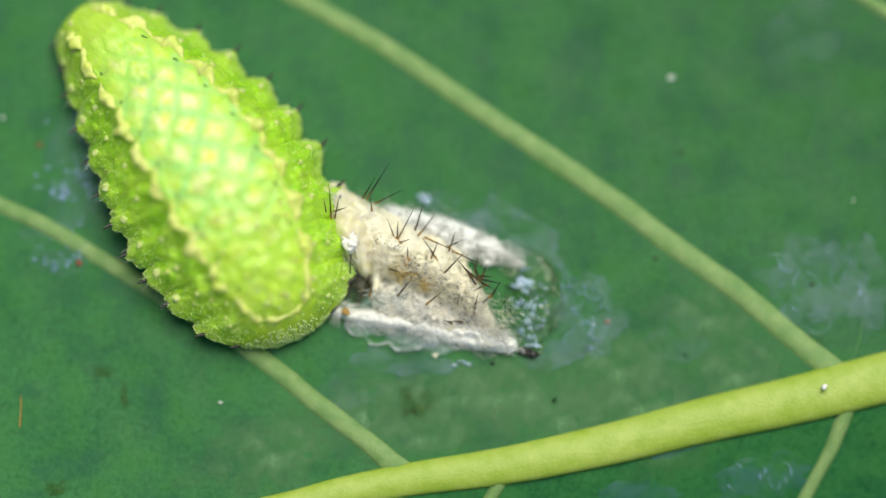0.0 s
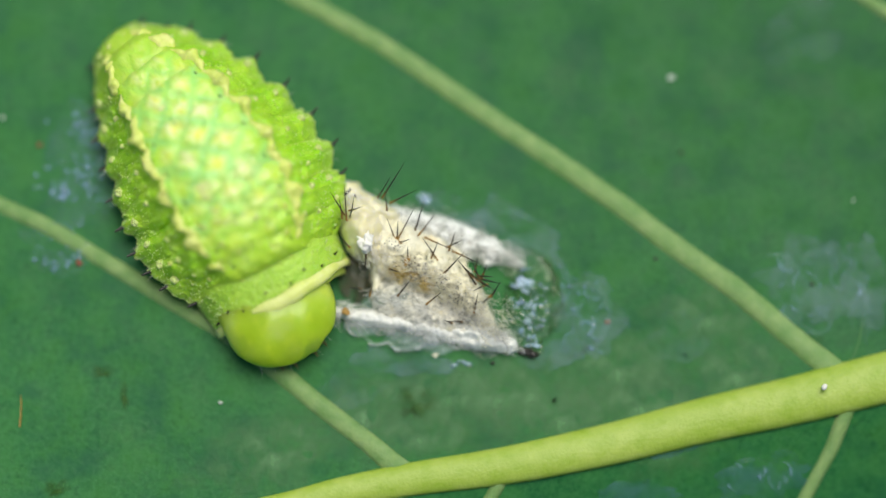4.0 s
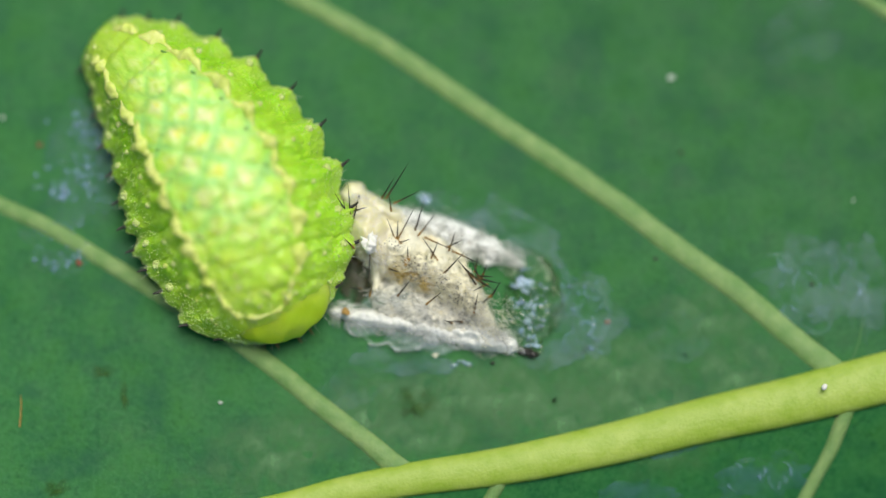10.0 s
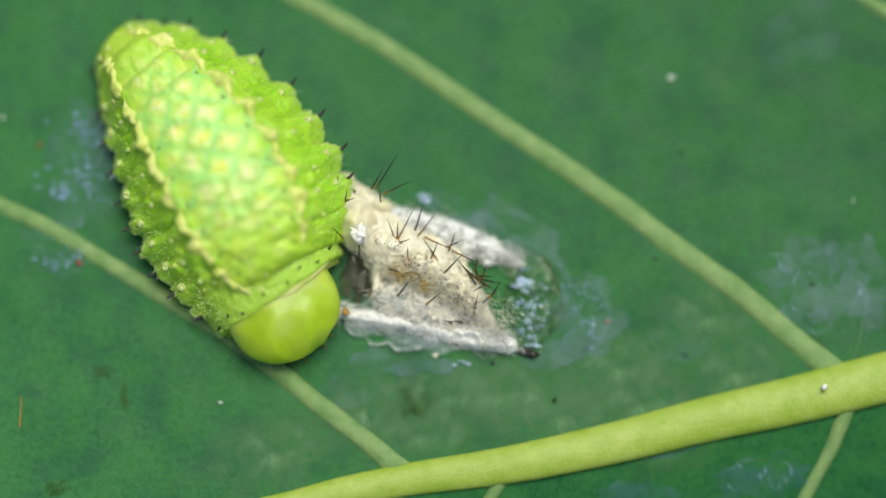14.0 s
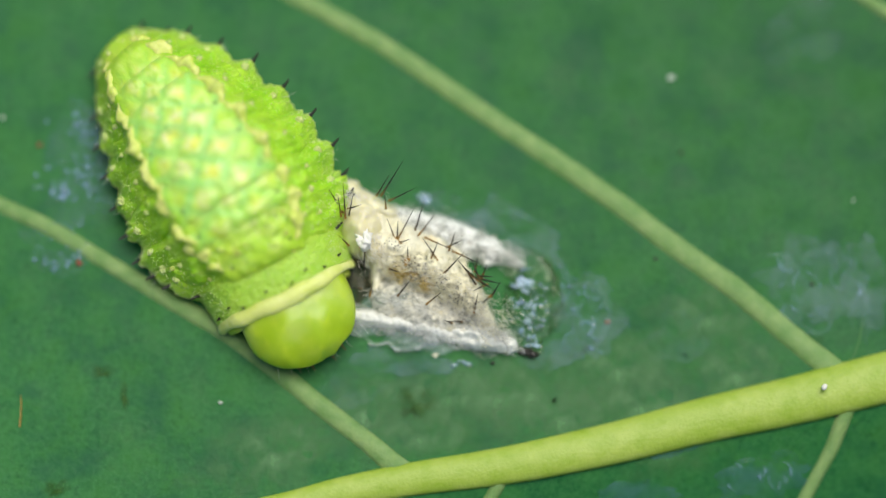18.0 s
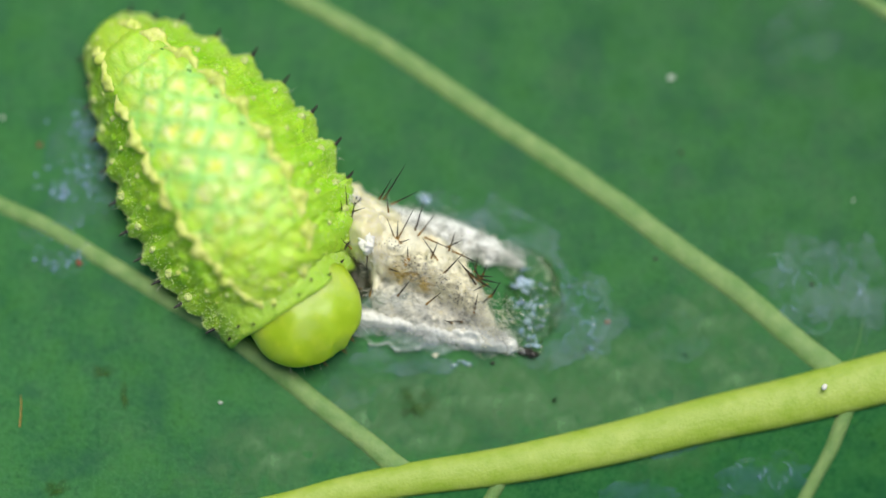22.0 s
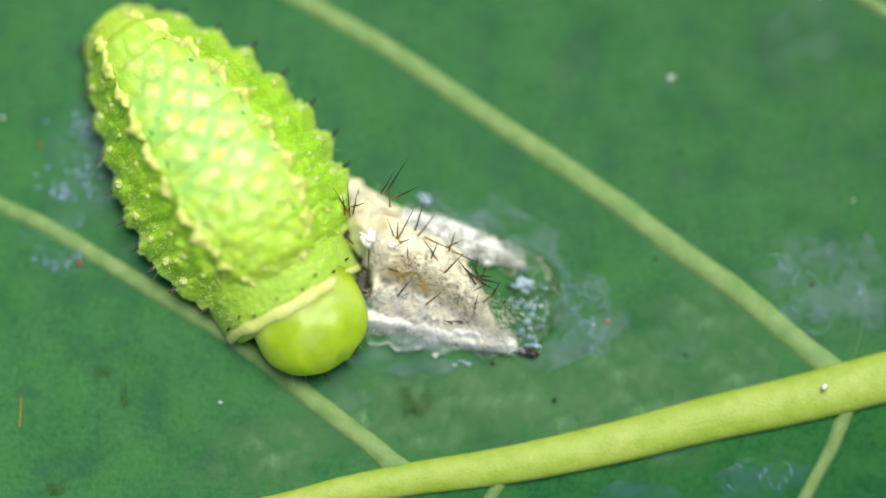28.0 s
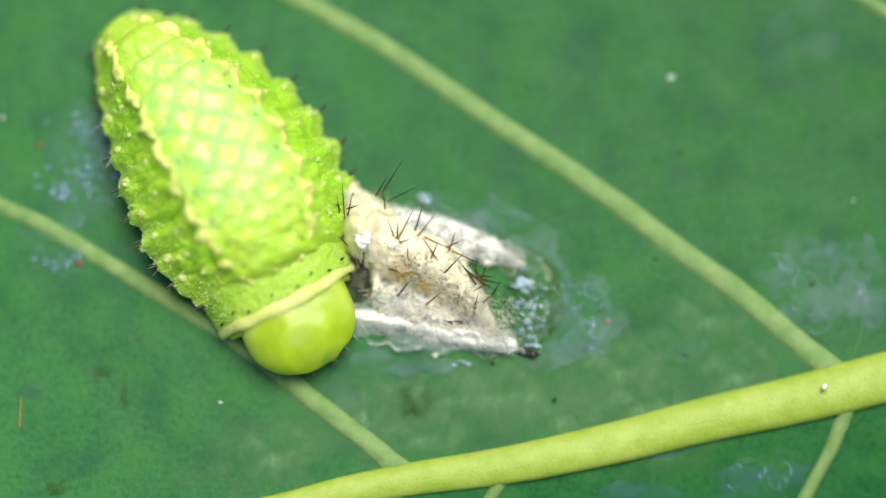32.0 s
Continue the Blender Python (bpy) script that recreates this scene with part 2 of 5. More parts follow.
def bristle_material():
    """Amber at the root, nearly black at the tip."""
    m, nt, b = material("bristle", (0.05, 0.02, 0.01), 0.35)
    tc = nt.nodes.new("ShaderNodeTexCoord")
    sep = nt.nodes.new("ShaderNodeSeparateXYZ")
    link(nt, tc.outputs["Generated"], sep.inputs[0])
    info = nt.nodes.new("ShaderNodeObjectInfo")
    z = calc(nt, "ADD", sep.outputs[2], calc(nt, "MULTIPLY", calc(nt, "SUBTRACT", info.outputs["Random"], 0.5), 0.5))
    link(nt, ramp(nt, z, [(0.04, (0.28, 0.155, 0.03)), (0.28, (0.065, 0.042, 0.016)), (0.48, (0.010, 0.009, 0.009))]), b.inputs["Base Color"])
    return m


LEAF = leaf_material()
MIDRIB = simple("midrib", (0.27, 0.41, 0.030), (0.40, 0.51, 0.095), 0.6, 0.5, 0.02, 0.25)
VEIN = simple("side_vein", (0.125, 0.26, 0.070), (0.245, 0.365, 0.13), 0.5, 0.7, 0.03, 0.15)
FINE_VEIN = simple("fine_vein", (0.02, 0.12, 0.02), (0.04, 0.16, 0.03), 0.6, 0.5, 0.01)
SKIN = larva_material()
CREAM = simple("larva_cream", (0.60, 0.75, 0.10), (0.80, 0.84, 0.27), 0.35, 0.42, 0.03, 0.3)
GRAIN = simple("larva_granules", (0.46, 0.70, 0.14), (0.68, 0.80, 0.34), 0.2, 0.4, 0.0, 0.2)
WART = simple("larva_wart", (0.60, 0.76, 0.16), (0.80, 0.86, 0.36), 0.25, 0.3, 0.02, 0.3)
RIM = simple("collar_rim", (0.60, 0.70, 0.11), (0.80, 0.84, 0.34), 0.7, 0.4, 0.03, 0.4)
HEAD = head_material()
PIT = simple("dark_green_pit", (0.06, 0.20, 0.012), (0.12, 0.32, 0.02), 0.2, 0.4, 0.01, 0.2)
BLACK = simple("black_spine", (0.012, 0.011, 0.010), (0.03, 0.025, 0.02), 0.1, 0.35, 0.0)
HAIR = simple("pale_hair", (0.6, 0.62, 0.5), (0.7, 0.7, 0.6), 0.2, 0.4, 0.0)
BROWN = simple("brown_claw", (0.16, 0.07, 0.02), (0.26, 0.12, 0.04), 0.2, 0.35, 0.01)
HUSK = husk_material()
SILK = simple("white_silk", (0.76, 0.74, 0.68), (0.88, 0.86, 0.82), 0.3, 0.7, 0.0)
SILK_SHEET = lacy_material("matted_silk", 0.36, 0.64)
DENSE_SILK = lacy_material("dense_silk", 0.22, 0.44)
THIN_SILK = lacy_material("thin_silk", 0.50, 0.90)
THIN = thin_material()
WAXY = simple("waxy_husk", (0.72, 0.65, 0.40), (0.80, 0.75, 0.56), 0.9, 0.4, 0.012, 0.5)
AMBER = simple("amber_stain", (0.30, 0.15, 0.03), (0.50, 0.32, 0.08), 0.3, 0.4, 0.05, 0.1)
# Dark see-through colour for the painted shade beside the husk.
GAP_SHADE = clear_material("gap_shade", (0.06, 0.05, 0.02), 0.5, 0.42)
BRISTLE = bristle_material()
FILM = film_material("dried_film", 0.30, 0.30, (0.075, 0.215, 0.23))
WET_FILM = film_material("wet_film", 0.15, 0.7, (0.04, 0.16, 0.22))
THIN_FILM = film_material("thin_film", 0.13, 0.4, (0.08, 0.22, 0.22))
FAINT = haze_material()
STAIN = stain_material()
EDGE = clear_material("film_rim", (0.30, 0.50, 0.62), 0.12, 0.038)
MEMBRANE = clear_material("thin_membrane", (0.50, 0.60, 0.62), 0.06, 0.14)
MEMBRANE_RIM = clear_material("membrane_rim", (0.70, 0.76, 0.74), 0.15, 0.30)


def wet_material(name, color, ior):
    """Clear liquid with a lumpy, glinting skin."""
    m, nt, b = material(name, color, 0.04, 0.5)
    b.inputs["Transmission Weight"].default_value = 0.78
    b.inputs["IOR"].default_value = ior
    bumped(nt, b, noise_tex(nt, 0.3, 3), 0.06)
    return m


GEL = clear_material("wet_gel", (0.10, 0.24, 0.07), 0.05, 0.30)
# Clear beads; their pale blue base colour adds a painted glint.
DROP = wet_material("wet_bead", (0.58, 0.80, 0.95), 1.8)
# Blue-white base colour paints sky glints onto beads.
GLINT_BEAD = clear_material("painted_glint_bead", (0.62, 0.80, 1.0), 0.04, 0.34)
# Pale blue colour that imitates soft glints on the films.
GLINT_DOT = clear_material("painted_glint_dot", (0.42, 0.64, 0.92), 0.06, 0.30)
# Highlight streaks of the films, put in as pale blue colour.
GLINT_STREAK = clear_material("glint_streak", (0.45, 0.68, 0.94), 0.10, 0.24)
WHITE = simple("white_grain", (0.46, 0.52, 0.46), (0.66, 0.70, 0.64), 0.1, 0.5, 0.02)
RUST = simple("rust_grain", (0.22, 0.05, 0.03), (0.32, 0.09, 0.05), 0.1, 0.5, 0.02)


# ---------------------------------------------------------------- mesh helpers
def part(name, geo, mat, parent=None, label="", smooth=True):
    """One mesh object from (verts, faces[, uvs per vert]) in millimetres, under a thing or part."""
    verts, faces = geo[0], geo[1]
    me = bpy.data.meshes.new(name)
    me.from_pydata([(x * MM, y * MM, z * MM) for x, y, z in verts], [], faces)
    if len(geo) > 2:
        layer = me.uv_layers.new(name="UVMap")
        idx = np.zeros(len(me.loops), dtype=np.int32)
        me.loops.foreach_get("vertex_index", idx)
        layer.data.foreach_set("uv", np.array(geo[2], dtype=np.float32)[idx].ravel())
    bm = bmesh.new()
    bm.from_mesh(me)
    bmesh.ops.recalc_face_normals(bm, faces=bm.faces)
    bm.to_mesh(me)
    bm.free()
    if smooth:
        me.polygons.foreach_set("use_smooth", [True] * len(me.polygons))
    me.materials.append(mat)
    me.update()
    ob = new(name, me)
    ob.parent = parent
    if label:
        ob["label"] = label
    return ob


def thing(name, at, label, category, group="", kind=""):
    e = new(name)
    e.empty_display_size = 0.001
    e.location = [c * MM for c in at]
    return tagged(e, label, category, group, kind)


def quads(rows, cols, wrap=False):
    out = []
    for r in range(rows - 1):
        for c in range(cols if wrap else cols - 1):
            d = (c + 1) % cols
            out.append((r * cols + c, r * cols + d, (r + 1) * cols + d, (r + 1) * cols + c))
    return out


def join(*geos):
    verts, faces = [], []
    for g in geos:
        k = len(verts)
        verts += g[0]
        faces += [tuple(i + k for i in f) for f in g[1]]
    return verts, faces


def lerp(table, x):
    xs, ys = zip(*table)
    return float(np.interp(x, xs, ys))


def glide(points, n):
    """n points on a smooth curve through points of any dimension."""
    p = [np.array(q, dtype=float) for q in points]
    p = [2 * p[0] - p[1], *p, 2 * p[-1] - p[-2]]
    out = []
    for k in range(n):
        s = k / (n - 1) * (len(p) - 3)
        i = min(int(s), len(p) - 4)
        t = s - i
        a, b, c, d = p[i:i + 4]
        out.append(0.5 * (2 * b + (c - a) * t + (2 * a - 5 * b + 4 * c - d) * t * t + (3 * b - a - 3 * c + d) * t ** 3))
    return out


def wobble(x, y, z, size, seed=0.0):
    return noise.noise(Vector((x / size + seed * 7.3, y / size - seed * 3.1, z / size + seed)))


def swept(rows, n_along, n_around, rough=0.0, size=0.5, seed=0, sink=0.15, ease=1.0):
    """A lumpy body laid along (x, y, half width, base z, height) rows: arched above, flat below, closed at the ends."""
    path = glide(rows, n_along)
    verts = []
    for k, (x, y, hw, z0, h) in enumerate(path):
        a, b = path[max(k - 1, 0)], path[min(k + 1, n_along - 1)]
        t = Vector((b[0] - a[0], b[1] - a[1])).normalized()
        for j in range(n_around):
            ang = 2 * math.pi * j / n_around
            c, s = math.cos(ang), math.sin(ang)
            r = 1 + rough * wobble(x + c * hw, y + s * hw, 0, size, seed) + 0.5 * rough * wobble(x + c * hw, y + s * hw, 0, size * 0.35, seed + 1)
            off = c * hw * r
            up = s ** ease * h * r if s > 0 else s * h * sink
            verts.append((x - t.y * off, y + t.x * off, z0 + up))
    faces = quads(n_along, n_around, True)
    faces += [tuple(range(n_around))[::-1], tuple((n_along - 1) * n_around + j for j in range(n_around))]
    return verts, faces


def blob(rx, ry, rz, rough=0.0, size=0.5, seed=0, nu=20, nv=12, flat=0.0):
    """A rounded lump; flat squashes its underside."""
    verts = []
    for i in range(nv + 1):
        th = math.pi * i / nv
        for j in range(nu):
            ph = 2 * math.pi * j / nu
            x, y, z = math.sin(th) * math.cos(ph), math.sin(th) * math.sin(ph), math.cos(th)
            k = 1 + rough * wobble(x * rx, y * ry, z * rz, size, seed)
            verts.append((x * rx * k, y * ry * k, z * rz * k * ((1 - flat) if z < 0 else 1)))
    return verts, quads(nv + 1, nu, True)


def crumple(lumps, step=0.05, rough=0.35, size=0.45, seed=0, floor=0.03, fine=0.03):
    """A creased, ragged-edged shell over (start, end, radius, radius, height, height) lumps."""
    x0 = min(min(a[0], b[0]) - max(ra, rb) for a, b, ra, rb, _, _ in lumps)
    x1 = max(max(a[0], b[0]) + max(ra, rb) for a, b, ra, rb, _, _ in lumps)
    y0 = min(min(a[1], b[1]) - max(ra, rb) for a, b, ra, rb, _, _ in lumps)
    y1 = max(max(a[1], b[1]) + max(ra, rb) for a, b, ra, rb, _, _ in lumps)
    nx, ny = int((x1 - x0) / step) + 2, int((y1 - y0) / step) + 2
    index, verts = {}, []
    for i in range(nx):
        for j in range(ny):
            x, y = x0 + i * step, y0 + j * step
            ragged = 0.30 * wobble(x, y, 0, size * 0.9, seed) + 0.18 * wobble(x, y, 0, size * 0.3, seed + 1)
            best, tall = -1.0, 0.0
            for a, b, ra, rb, ha, hb in lumps:
                dx, dy = b[0] - a[0], b[1] - a[1]
                t = min(1, max(0, ((x - a[0]) * dx + (y - a[1]) * dy) / (dx * dx + dy * dy + 1e-9)))
                d = math.hypot(x - a[0] - dx * t, y - a[1] - dy * t) / (ra + (rb - ra) * t)
                f = 1 - d * d + ragged
                if f * (ha + (hb - ha) * t) > best:
                    best, tall = f * (ha + (hb - ha) * t), ha + (hb - ha) * t
            if best <= 0:
                continue
            f = min(1.2, best / tall)
            crease = 0.5 - abs(wobble(x, y, 0, size, seed + 2)) + 0.4 * (0.5 - abs(wobble(x, y, 0, size * 0.4, seed + 3)))
            index[i, j] = len(verts)
            verts.append((x, y, floor + tall * f ** 0.55 * (1 + rough * crease) + fine * wobble(x, y, 0, 0.12, seed + 4)))
    faces = [(index[i, j], index[i + 1, j], index[i + 1, j + 1], index[i, j + 1]) for (i, j) in index
             if (i + 1, j) in index and (i + 1, j + 1) in index and (i, j + 1) in index]
    return verts, faces


def thread(points, r, n=8):
    """A fine three-sided thread through points."""
    path = [Vector(q) for q in glide(points, n)]
    verts = []
    for k, p in enumerate(path):
        t = (path[min(k + 1, n - 1)] - path[max(k - 1, 0)]).normalized()
        a = t.cross(Vector((0.13, 0.21, 1))).normalized()
        b = t.cross(a)
        rr = r * (1 - 0.6 * k / (n - 1))
        for j in range(3):
            g = 2 * math.pi * j / 3
            verts.append(tuple(p + (a * math.cos(g) + b * math.sin(g)) * rr))
    return verts, quads(n, 3, True)


def spike(sides=6, bend=0.08, taper=0.85):
    """A unit bristle along z, slightly bent."""
    verts = []
    for k in range(6):
        z = k / 5
        r = (1 - taper * z) * (1.0 if k else 1.15)
        for j in range(sides):
            g = 2 * math.pi * j / sides
            verts.append((r * math.cos(g) + bend * 8 * z * z, r * math.sin(g), z))
    return verts, quads(6, sides, True) + [tuple(30 + j for j in range(sides))]


def aim(base, tip, radius):
    """The pose that lays a unit bristle from base to tip."""
    b, t = Vector(base) * MM, Vector(tip) * MM
    d = t - b
    q = d.to_track_quat("Z", "Y")
    return Matrix.Translation(b) @ q.to_matrix().to_4x4() @ Matrix.Diagonal((radius * MM, radius * MM, d.length, 1))


def spike_mesh(name, mat, taper=0.85):
    me = bpy.data.meshes.new(name)
    verts, faces = spike(taper=taper)
    me.from_pydata(verts, [], faces)
    me.polygons.foreach_set("use_smooth", [True] * len(me.polygons))
    me.materials.append(mat)
    return me


def put_spike(name, me, base, tip, radius, parent, label=""):
    o = new(name, me)
    o.parent = parent
    o.matrix_basis = aim(base, tip, radius)
    if label:
        o["label"] = label
    return o


# ---------------------------------------------------------------- the leaf
leaf = thing("leaf", (0, 0, 0), "large dark green leaf lying underside up with raised pale veins", "leaf", kind="structure")
AXIS_A, AXIS_B = Vector((-1.49, -7.33)), Vector((13.95, -4.15))
ALONG = (AXIS_B - AXIS_A).normalized()
ACROSS = Vector((-ALONG.y, ALONG.x))


def leaf_height(x, y):
    far = max(0.0, math.hypot(x, y) - 20)
    below = max(0.0, -(Vector((x, y)) - AXIS_A).dot(ACROSS) - 0.5)
    return -0.28 * below + 0.06 * wobble(x, y, 0, 4.0, 3) + 0.02 * wobble(x, y, 0, 1.1, 5) - 0.0022 * far * far


def leaf_blade():
    fine_a = [-16 + 0.16 * k for k in range(282)]
    fine_b = [-9 + 0.16 * k for k in range(176)]
    a_list = [-82 + 2.2 * k for k in range(30)] + fine_a + [fine_a[-1] + 2.2 * k for k in range(1, 22)]
    b_list = [(-1, f) for f in (1, .9, .8, .7, .6, .5, .4, .3, .2, .1)] + [(0, b) for b in fine_b] + [(1, f) for f in (.1, .2, .3, .4, .5, .6, .7, .8, .9, 1)]
    a0, a1 = a_list[0], a_list[-1]
    verts = []
    for a in a_list:
        f = (a - a0) / (a1 - a0)
        w = 3 + 44 * math.sin(math.pi * min(1, max(0, f)) ** 1.15) ** 0.75
        for side, b in b_list:
            if side:
                edge = fine_b[-1] if side > 0 else -fine_b[0]
                v = side * (edge + (w - edge) * b) if w > edge + 1 else side * w * (0.9 + 0.1 * b)
            else:
                lim = w * 0.9
                v = b if w > 20 else max(-lim, min(lim, b * lim / 20))
            v += (0.5 * math.sin(a * 0.9) if side and b == 1 else 0)
            p = AXIS_A + ALONG * a + ACROSS * v
            verts.append((p.x, p.y, leaf_height(p.x, p.y)))
    rows, cols = len(a_list), len(b_list)
    n = len(verts)
    faces = quads(rows, cols)
    under = [(x, y, z - 0.35) for x, y, z in verts]
    faces = [f[::-1] for f in faces] + [tuple(i + n for i in f) for f in faces]
    ring = [(r * cols, (r + 1) * cols) for r in range(rows - 1)] + [((r + 1) * cols + cols - 1, r * cols + cols - 1) for r in range(rows - 1)]
    ring += [(c + 1, c) for c in range(cols - 1)] + [((rows - 1) * cols + c, (rows - 1) * cols + c + 1) for c in range(cols - 1)]
    faces += [(i, j, j + n, i + n) for i, j in ring]
    return verts + under, faces


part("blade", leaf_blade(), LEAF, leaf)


def vein(name, mat, points, w0, w1, h0, h1, n=60, label=""):
    rows = []
    m = len(points) - 1
    if name == "side_vein":
        points, w0, w1 = [(x + 0.02, y + 0.03) for x, y in points], w0 - 0.045, w1 - 0.03
    for k, (x, y) in enumerate(points):
        f = k / m
        rows.append((x, y, w0 + (w1 - w0) * f, leaf_height(x, y) - 0.03, h0 + (h1 - h0) * f))
    return part(name, swept(rows, n, 28, 0.006 if name == "midrib" else 0.06, 1.6 if name == "midrib" else 0.8, len(points), 0.15, 0.85 if name == "midrib" else 1.4), mat, leaf, label)


vein("midrib", MIDRIB, [(37.86, 2.01), (28.85, -0.38), (19.88, -2.59), (13.95, -4.08), (10.95, -4.83), (8.28, -5.42), (5.61, -6.10), (2.95, -6.68), (1.17, -6.99), (-0.96, -7.29), (-3.26, -7.73), (-5.92, -8.36), (-12.11, -9.37), (-26.22, -11.49), (-47.30, -14.22)],
     0.95, 0.30, 0.56, 0.22, 300, "thick pale yellow-green midrib")
vein("side_vein", VEIN, [(12.74, -4.22), (12.08, -3.72), (10.97, -2.82), (9.20, -1.30), (7.43, -0.05), (5.65, 1.32), (3.87, 2.58), (2.08, 3.78), (0.29, 5.00), (-1.51, 6.24), (-3.31, 7.33), (-4.57, 8.01), (-7.82, 9.57), (-12.34, 11.50), (-19.61, 14.27)], 0.44, 0.29, 0.19, 0.12, 130)
vein("side_vein", VEIN, [(-0.87, -7.33), (-1.67, -6.76), (-2.38, -6.15), (-3.27, -5.47), (-4.16, -4.79), (-5.41, -3.76), (-6.84, -2.72), (-8.63, -1.67), (-10.42, -0.59), (-12.22, 0.51), (-14.02, 1.37), (-19.42, 3.73), (-28.47, 6.91)], 0.40, 0.26, 0.19, 0.11, 120)
vein("side_vein", VEIN, [(12.95, -4.47), (12.54, -5.45), (12.18, -6.35), (11.67, -7.29), (11.18, -8.21), (10.10, -10.16), (7.86, -14.39), (3.79, -18.76)], 0.31, 0.2, 0.20, 0.12)
vein("side_vein", VEIN, [(1.88, -7.15), (1.49, -7.86), (0.28, -9.63), (-2.89, -13.52), (-8.50, -17.89)], 0.28, 0.18, 0.2, 0.1)
vein("side_vein", VEIN, [(26.15, -1.15), (22.64, 1.64), (18.22, 4.73), (12.89, 8.38), (6.61, 12.42), (0.29, 15.75)], 0.34, 0.2, 0.24, 0.12)
vein("side_vein", VEIN, [(-14.94, -9.54), (-17.45, -7.68), (-21.04, -5.19), (-28.24, -1.78), (-37.24, 0.74)], 0.26, 0.16, 0.2, 0.1)
vein("side_vein", VEIN, [(27.05, -0.88), (25.91, -3.58), (23.32, -8.21), (18.80, -13.52)], 0.32, 0.2, 0.22, 0.12)
vein("side_vein", VEIN, [(-12.11, -9.19), (-13.86, -11.05), (-18.22, -14.39), (-24.32, -17.37)], 0.24, 0.15, 0.18, 0.1)
vein("side_vein", FINE_VEIN, [(14.04, 3.46), (13.60, 1.10), (13.40, -1.06), (13.11, -2.86), (12.74, -3.85)], 0.05, 0.10, 0.02, 0.05, 40, "faint thin side vein")


# ---------------------------------------------------------------- films, grains and wet patches on the leaf
def film_patch(center, rx, ry, turn, seed, lift=0.05, mat=None):
    """A ragged sheet a few hundredths of a millimetre thick."""
    verts, uvs = [], []
    nr, na = 14, 56
    for i in range(nr + 1):
        for j in range(na):
            g = 2 * math.pi * j / na
            edge = 1 + 0.42 * wobble(math.cos(g) * 1.6, math.sin(g) * 1.6, 0, 1.0, seed) + 0.30 * wobble(math.cos(g) * 3.2, math.sin(g) * 3.2, 0, 1.0, seed + 2)
            r = i / nr
            x, y = rx * r * edge * math.cos(g), ry * r * edge * math.sin(g)
            c, s = math.cos(radians(turn)), math.sin(radians(turn))
            px, py = c * x - s * y, s * x + c * y
            z = leaf_height(center[0] + px, center[1] + py) + lift + 0.04 * wobble(px, py, 0, 0.6, seed) * (1 - r) - 0.02 * r
            verts.append((px, py, z))
            uvs.append((r, g / 6.2832))
    faces = [f[::-1] for f in quads(nr + 1, na, True)]
    n = len(verts)
    low = [(x, y, z - 0.03) for x, y, z in verts]
    faces += [(nr * na + j, nr * na + (j + 1) % na, n + nr * na + (j + 1) % na, n + nr * na + j) for j in range(na)]
    me = part("dried_film", (verts + low, faces, uvs + uvs), mat or FILM)
    me.location = (center[0] * MM, center[1] * MM, 0)
    return tagged(me, "patchy bluish-white film dried on the green leaf", "dried film", "dried films on the leaf")


def discolour(patch, name, label):
    """Turns a patch into a mark of the leaf itself."""
    for key in ("category", "group"):
        del patch[key]
    patch.name, patch.parent, patch["label"] = name, leaf, label
    return patch


films = []
for k, (c, rx, ry, turn) in enumerate((
        ((2.16, 0.47), 1.6, 0.85, -20), ((0.29, 1.19), 1.2, 0.6, -15), ((4.56, -2.14), 1.05, 1.3, 10), ((3.49, -2.86), 1.2, 1.0, 0), ((11.70, -1.15), 1.7, 1.5, 20), ((13.31, -1.24), 0.8, 1.8, 0),
        ((10.04, -7.24), 1.35, 0.75, 10), ((6.13, -7.72), 1.3, 0.4, 5), ((-11.35, 2.73), 1.2, 2.1, 10), ((-11.00, 3.46), 0.8, 1.2, 20), ((-11.78, 1.46), 0.9, 0.8, 0), ((-12.21, 0.02), 1.2, 0.8, -25), ((-1.50, -3.58), 1.5, 0.5, -5),
        ((7.41, -2.86), 1.1, 0.8, 30), ((-2.92, -4.47), 1.3, 0.6, 20), ((7.03, -6.08), 1.0, 0.5, 10), ((11.43, 6.91), 1.4, 1.0, 40))):
    films.append(film_patch(c, rx, ry, turn, k + 1, 0.05, WET_FILM if k in (8, 9, 10) else THIN_FILM if k in (11, 13, 14, 16) else None))
for k, (c, rx, ry, turn) in enumerate((((0.11, -4.65), 2.6, 1.0, 8), ((5.45, -3.76), 1.9, 1.0, 15), ((-2.56, -5.10), 1.9, 1.0, 30), ((8.30, -2.14), 1.6, 1.0, 10), ((-5.40, -6.44), 2.2, 1.2, 20), ((7.03, -6.44), 1.4, 0.7, 10),
                                       ((1.6, -4.6), 2.6, 1.1, 10), ((3.6, -5.3), 2.2, 0.8, 14), ((-0.8, -5.9), 2.4, 0.8, 8), ((6.2, -4.9), 2.0, 1.0, 14), ((9.2, -3.9), 1.8, 1.0, 20))):
    discolour(film_patch(c, rx * 1.25, ry * 1.35, turn, k + 51, 0.02, FAINT), "leaf_bloom", "faint yellow-green bloom")


def film_rim(patch, points, r=0.03):
    """The thicker raised edge of a film."""
    x, y = patch.location.x / MM, patch.location.y / MM
    rows = [(a - x, b - y, 3.2 * r * (0.3 if k in (0, len(points) - 1) else 1), leaf_height(a, b) + 0.05, 0.04) for k, (a, b) in enumerate(points)]
    part("rim", swept(rows, 40, 12, 0.7, 0.35, len(points), 0.3), EDGE, patch, "pale thicker rim of the film")


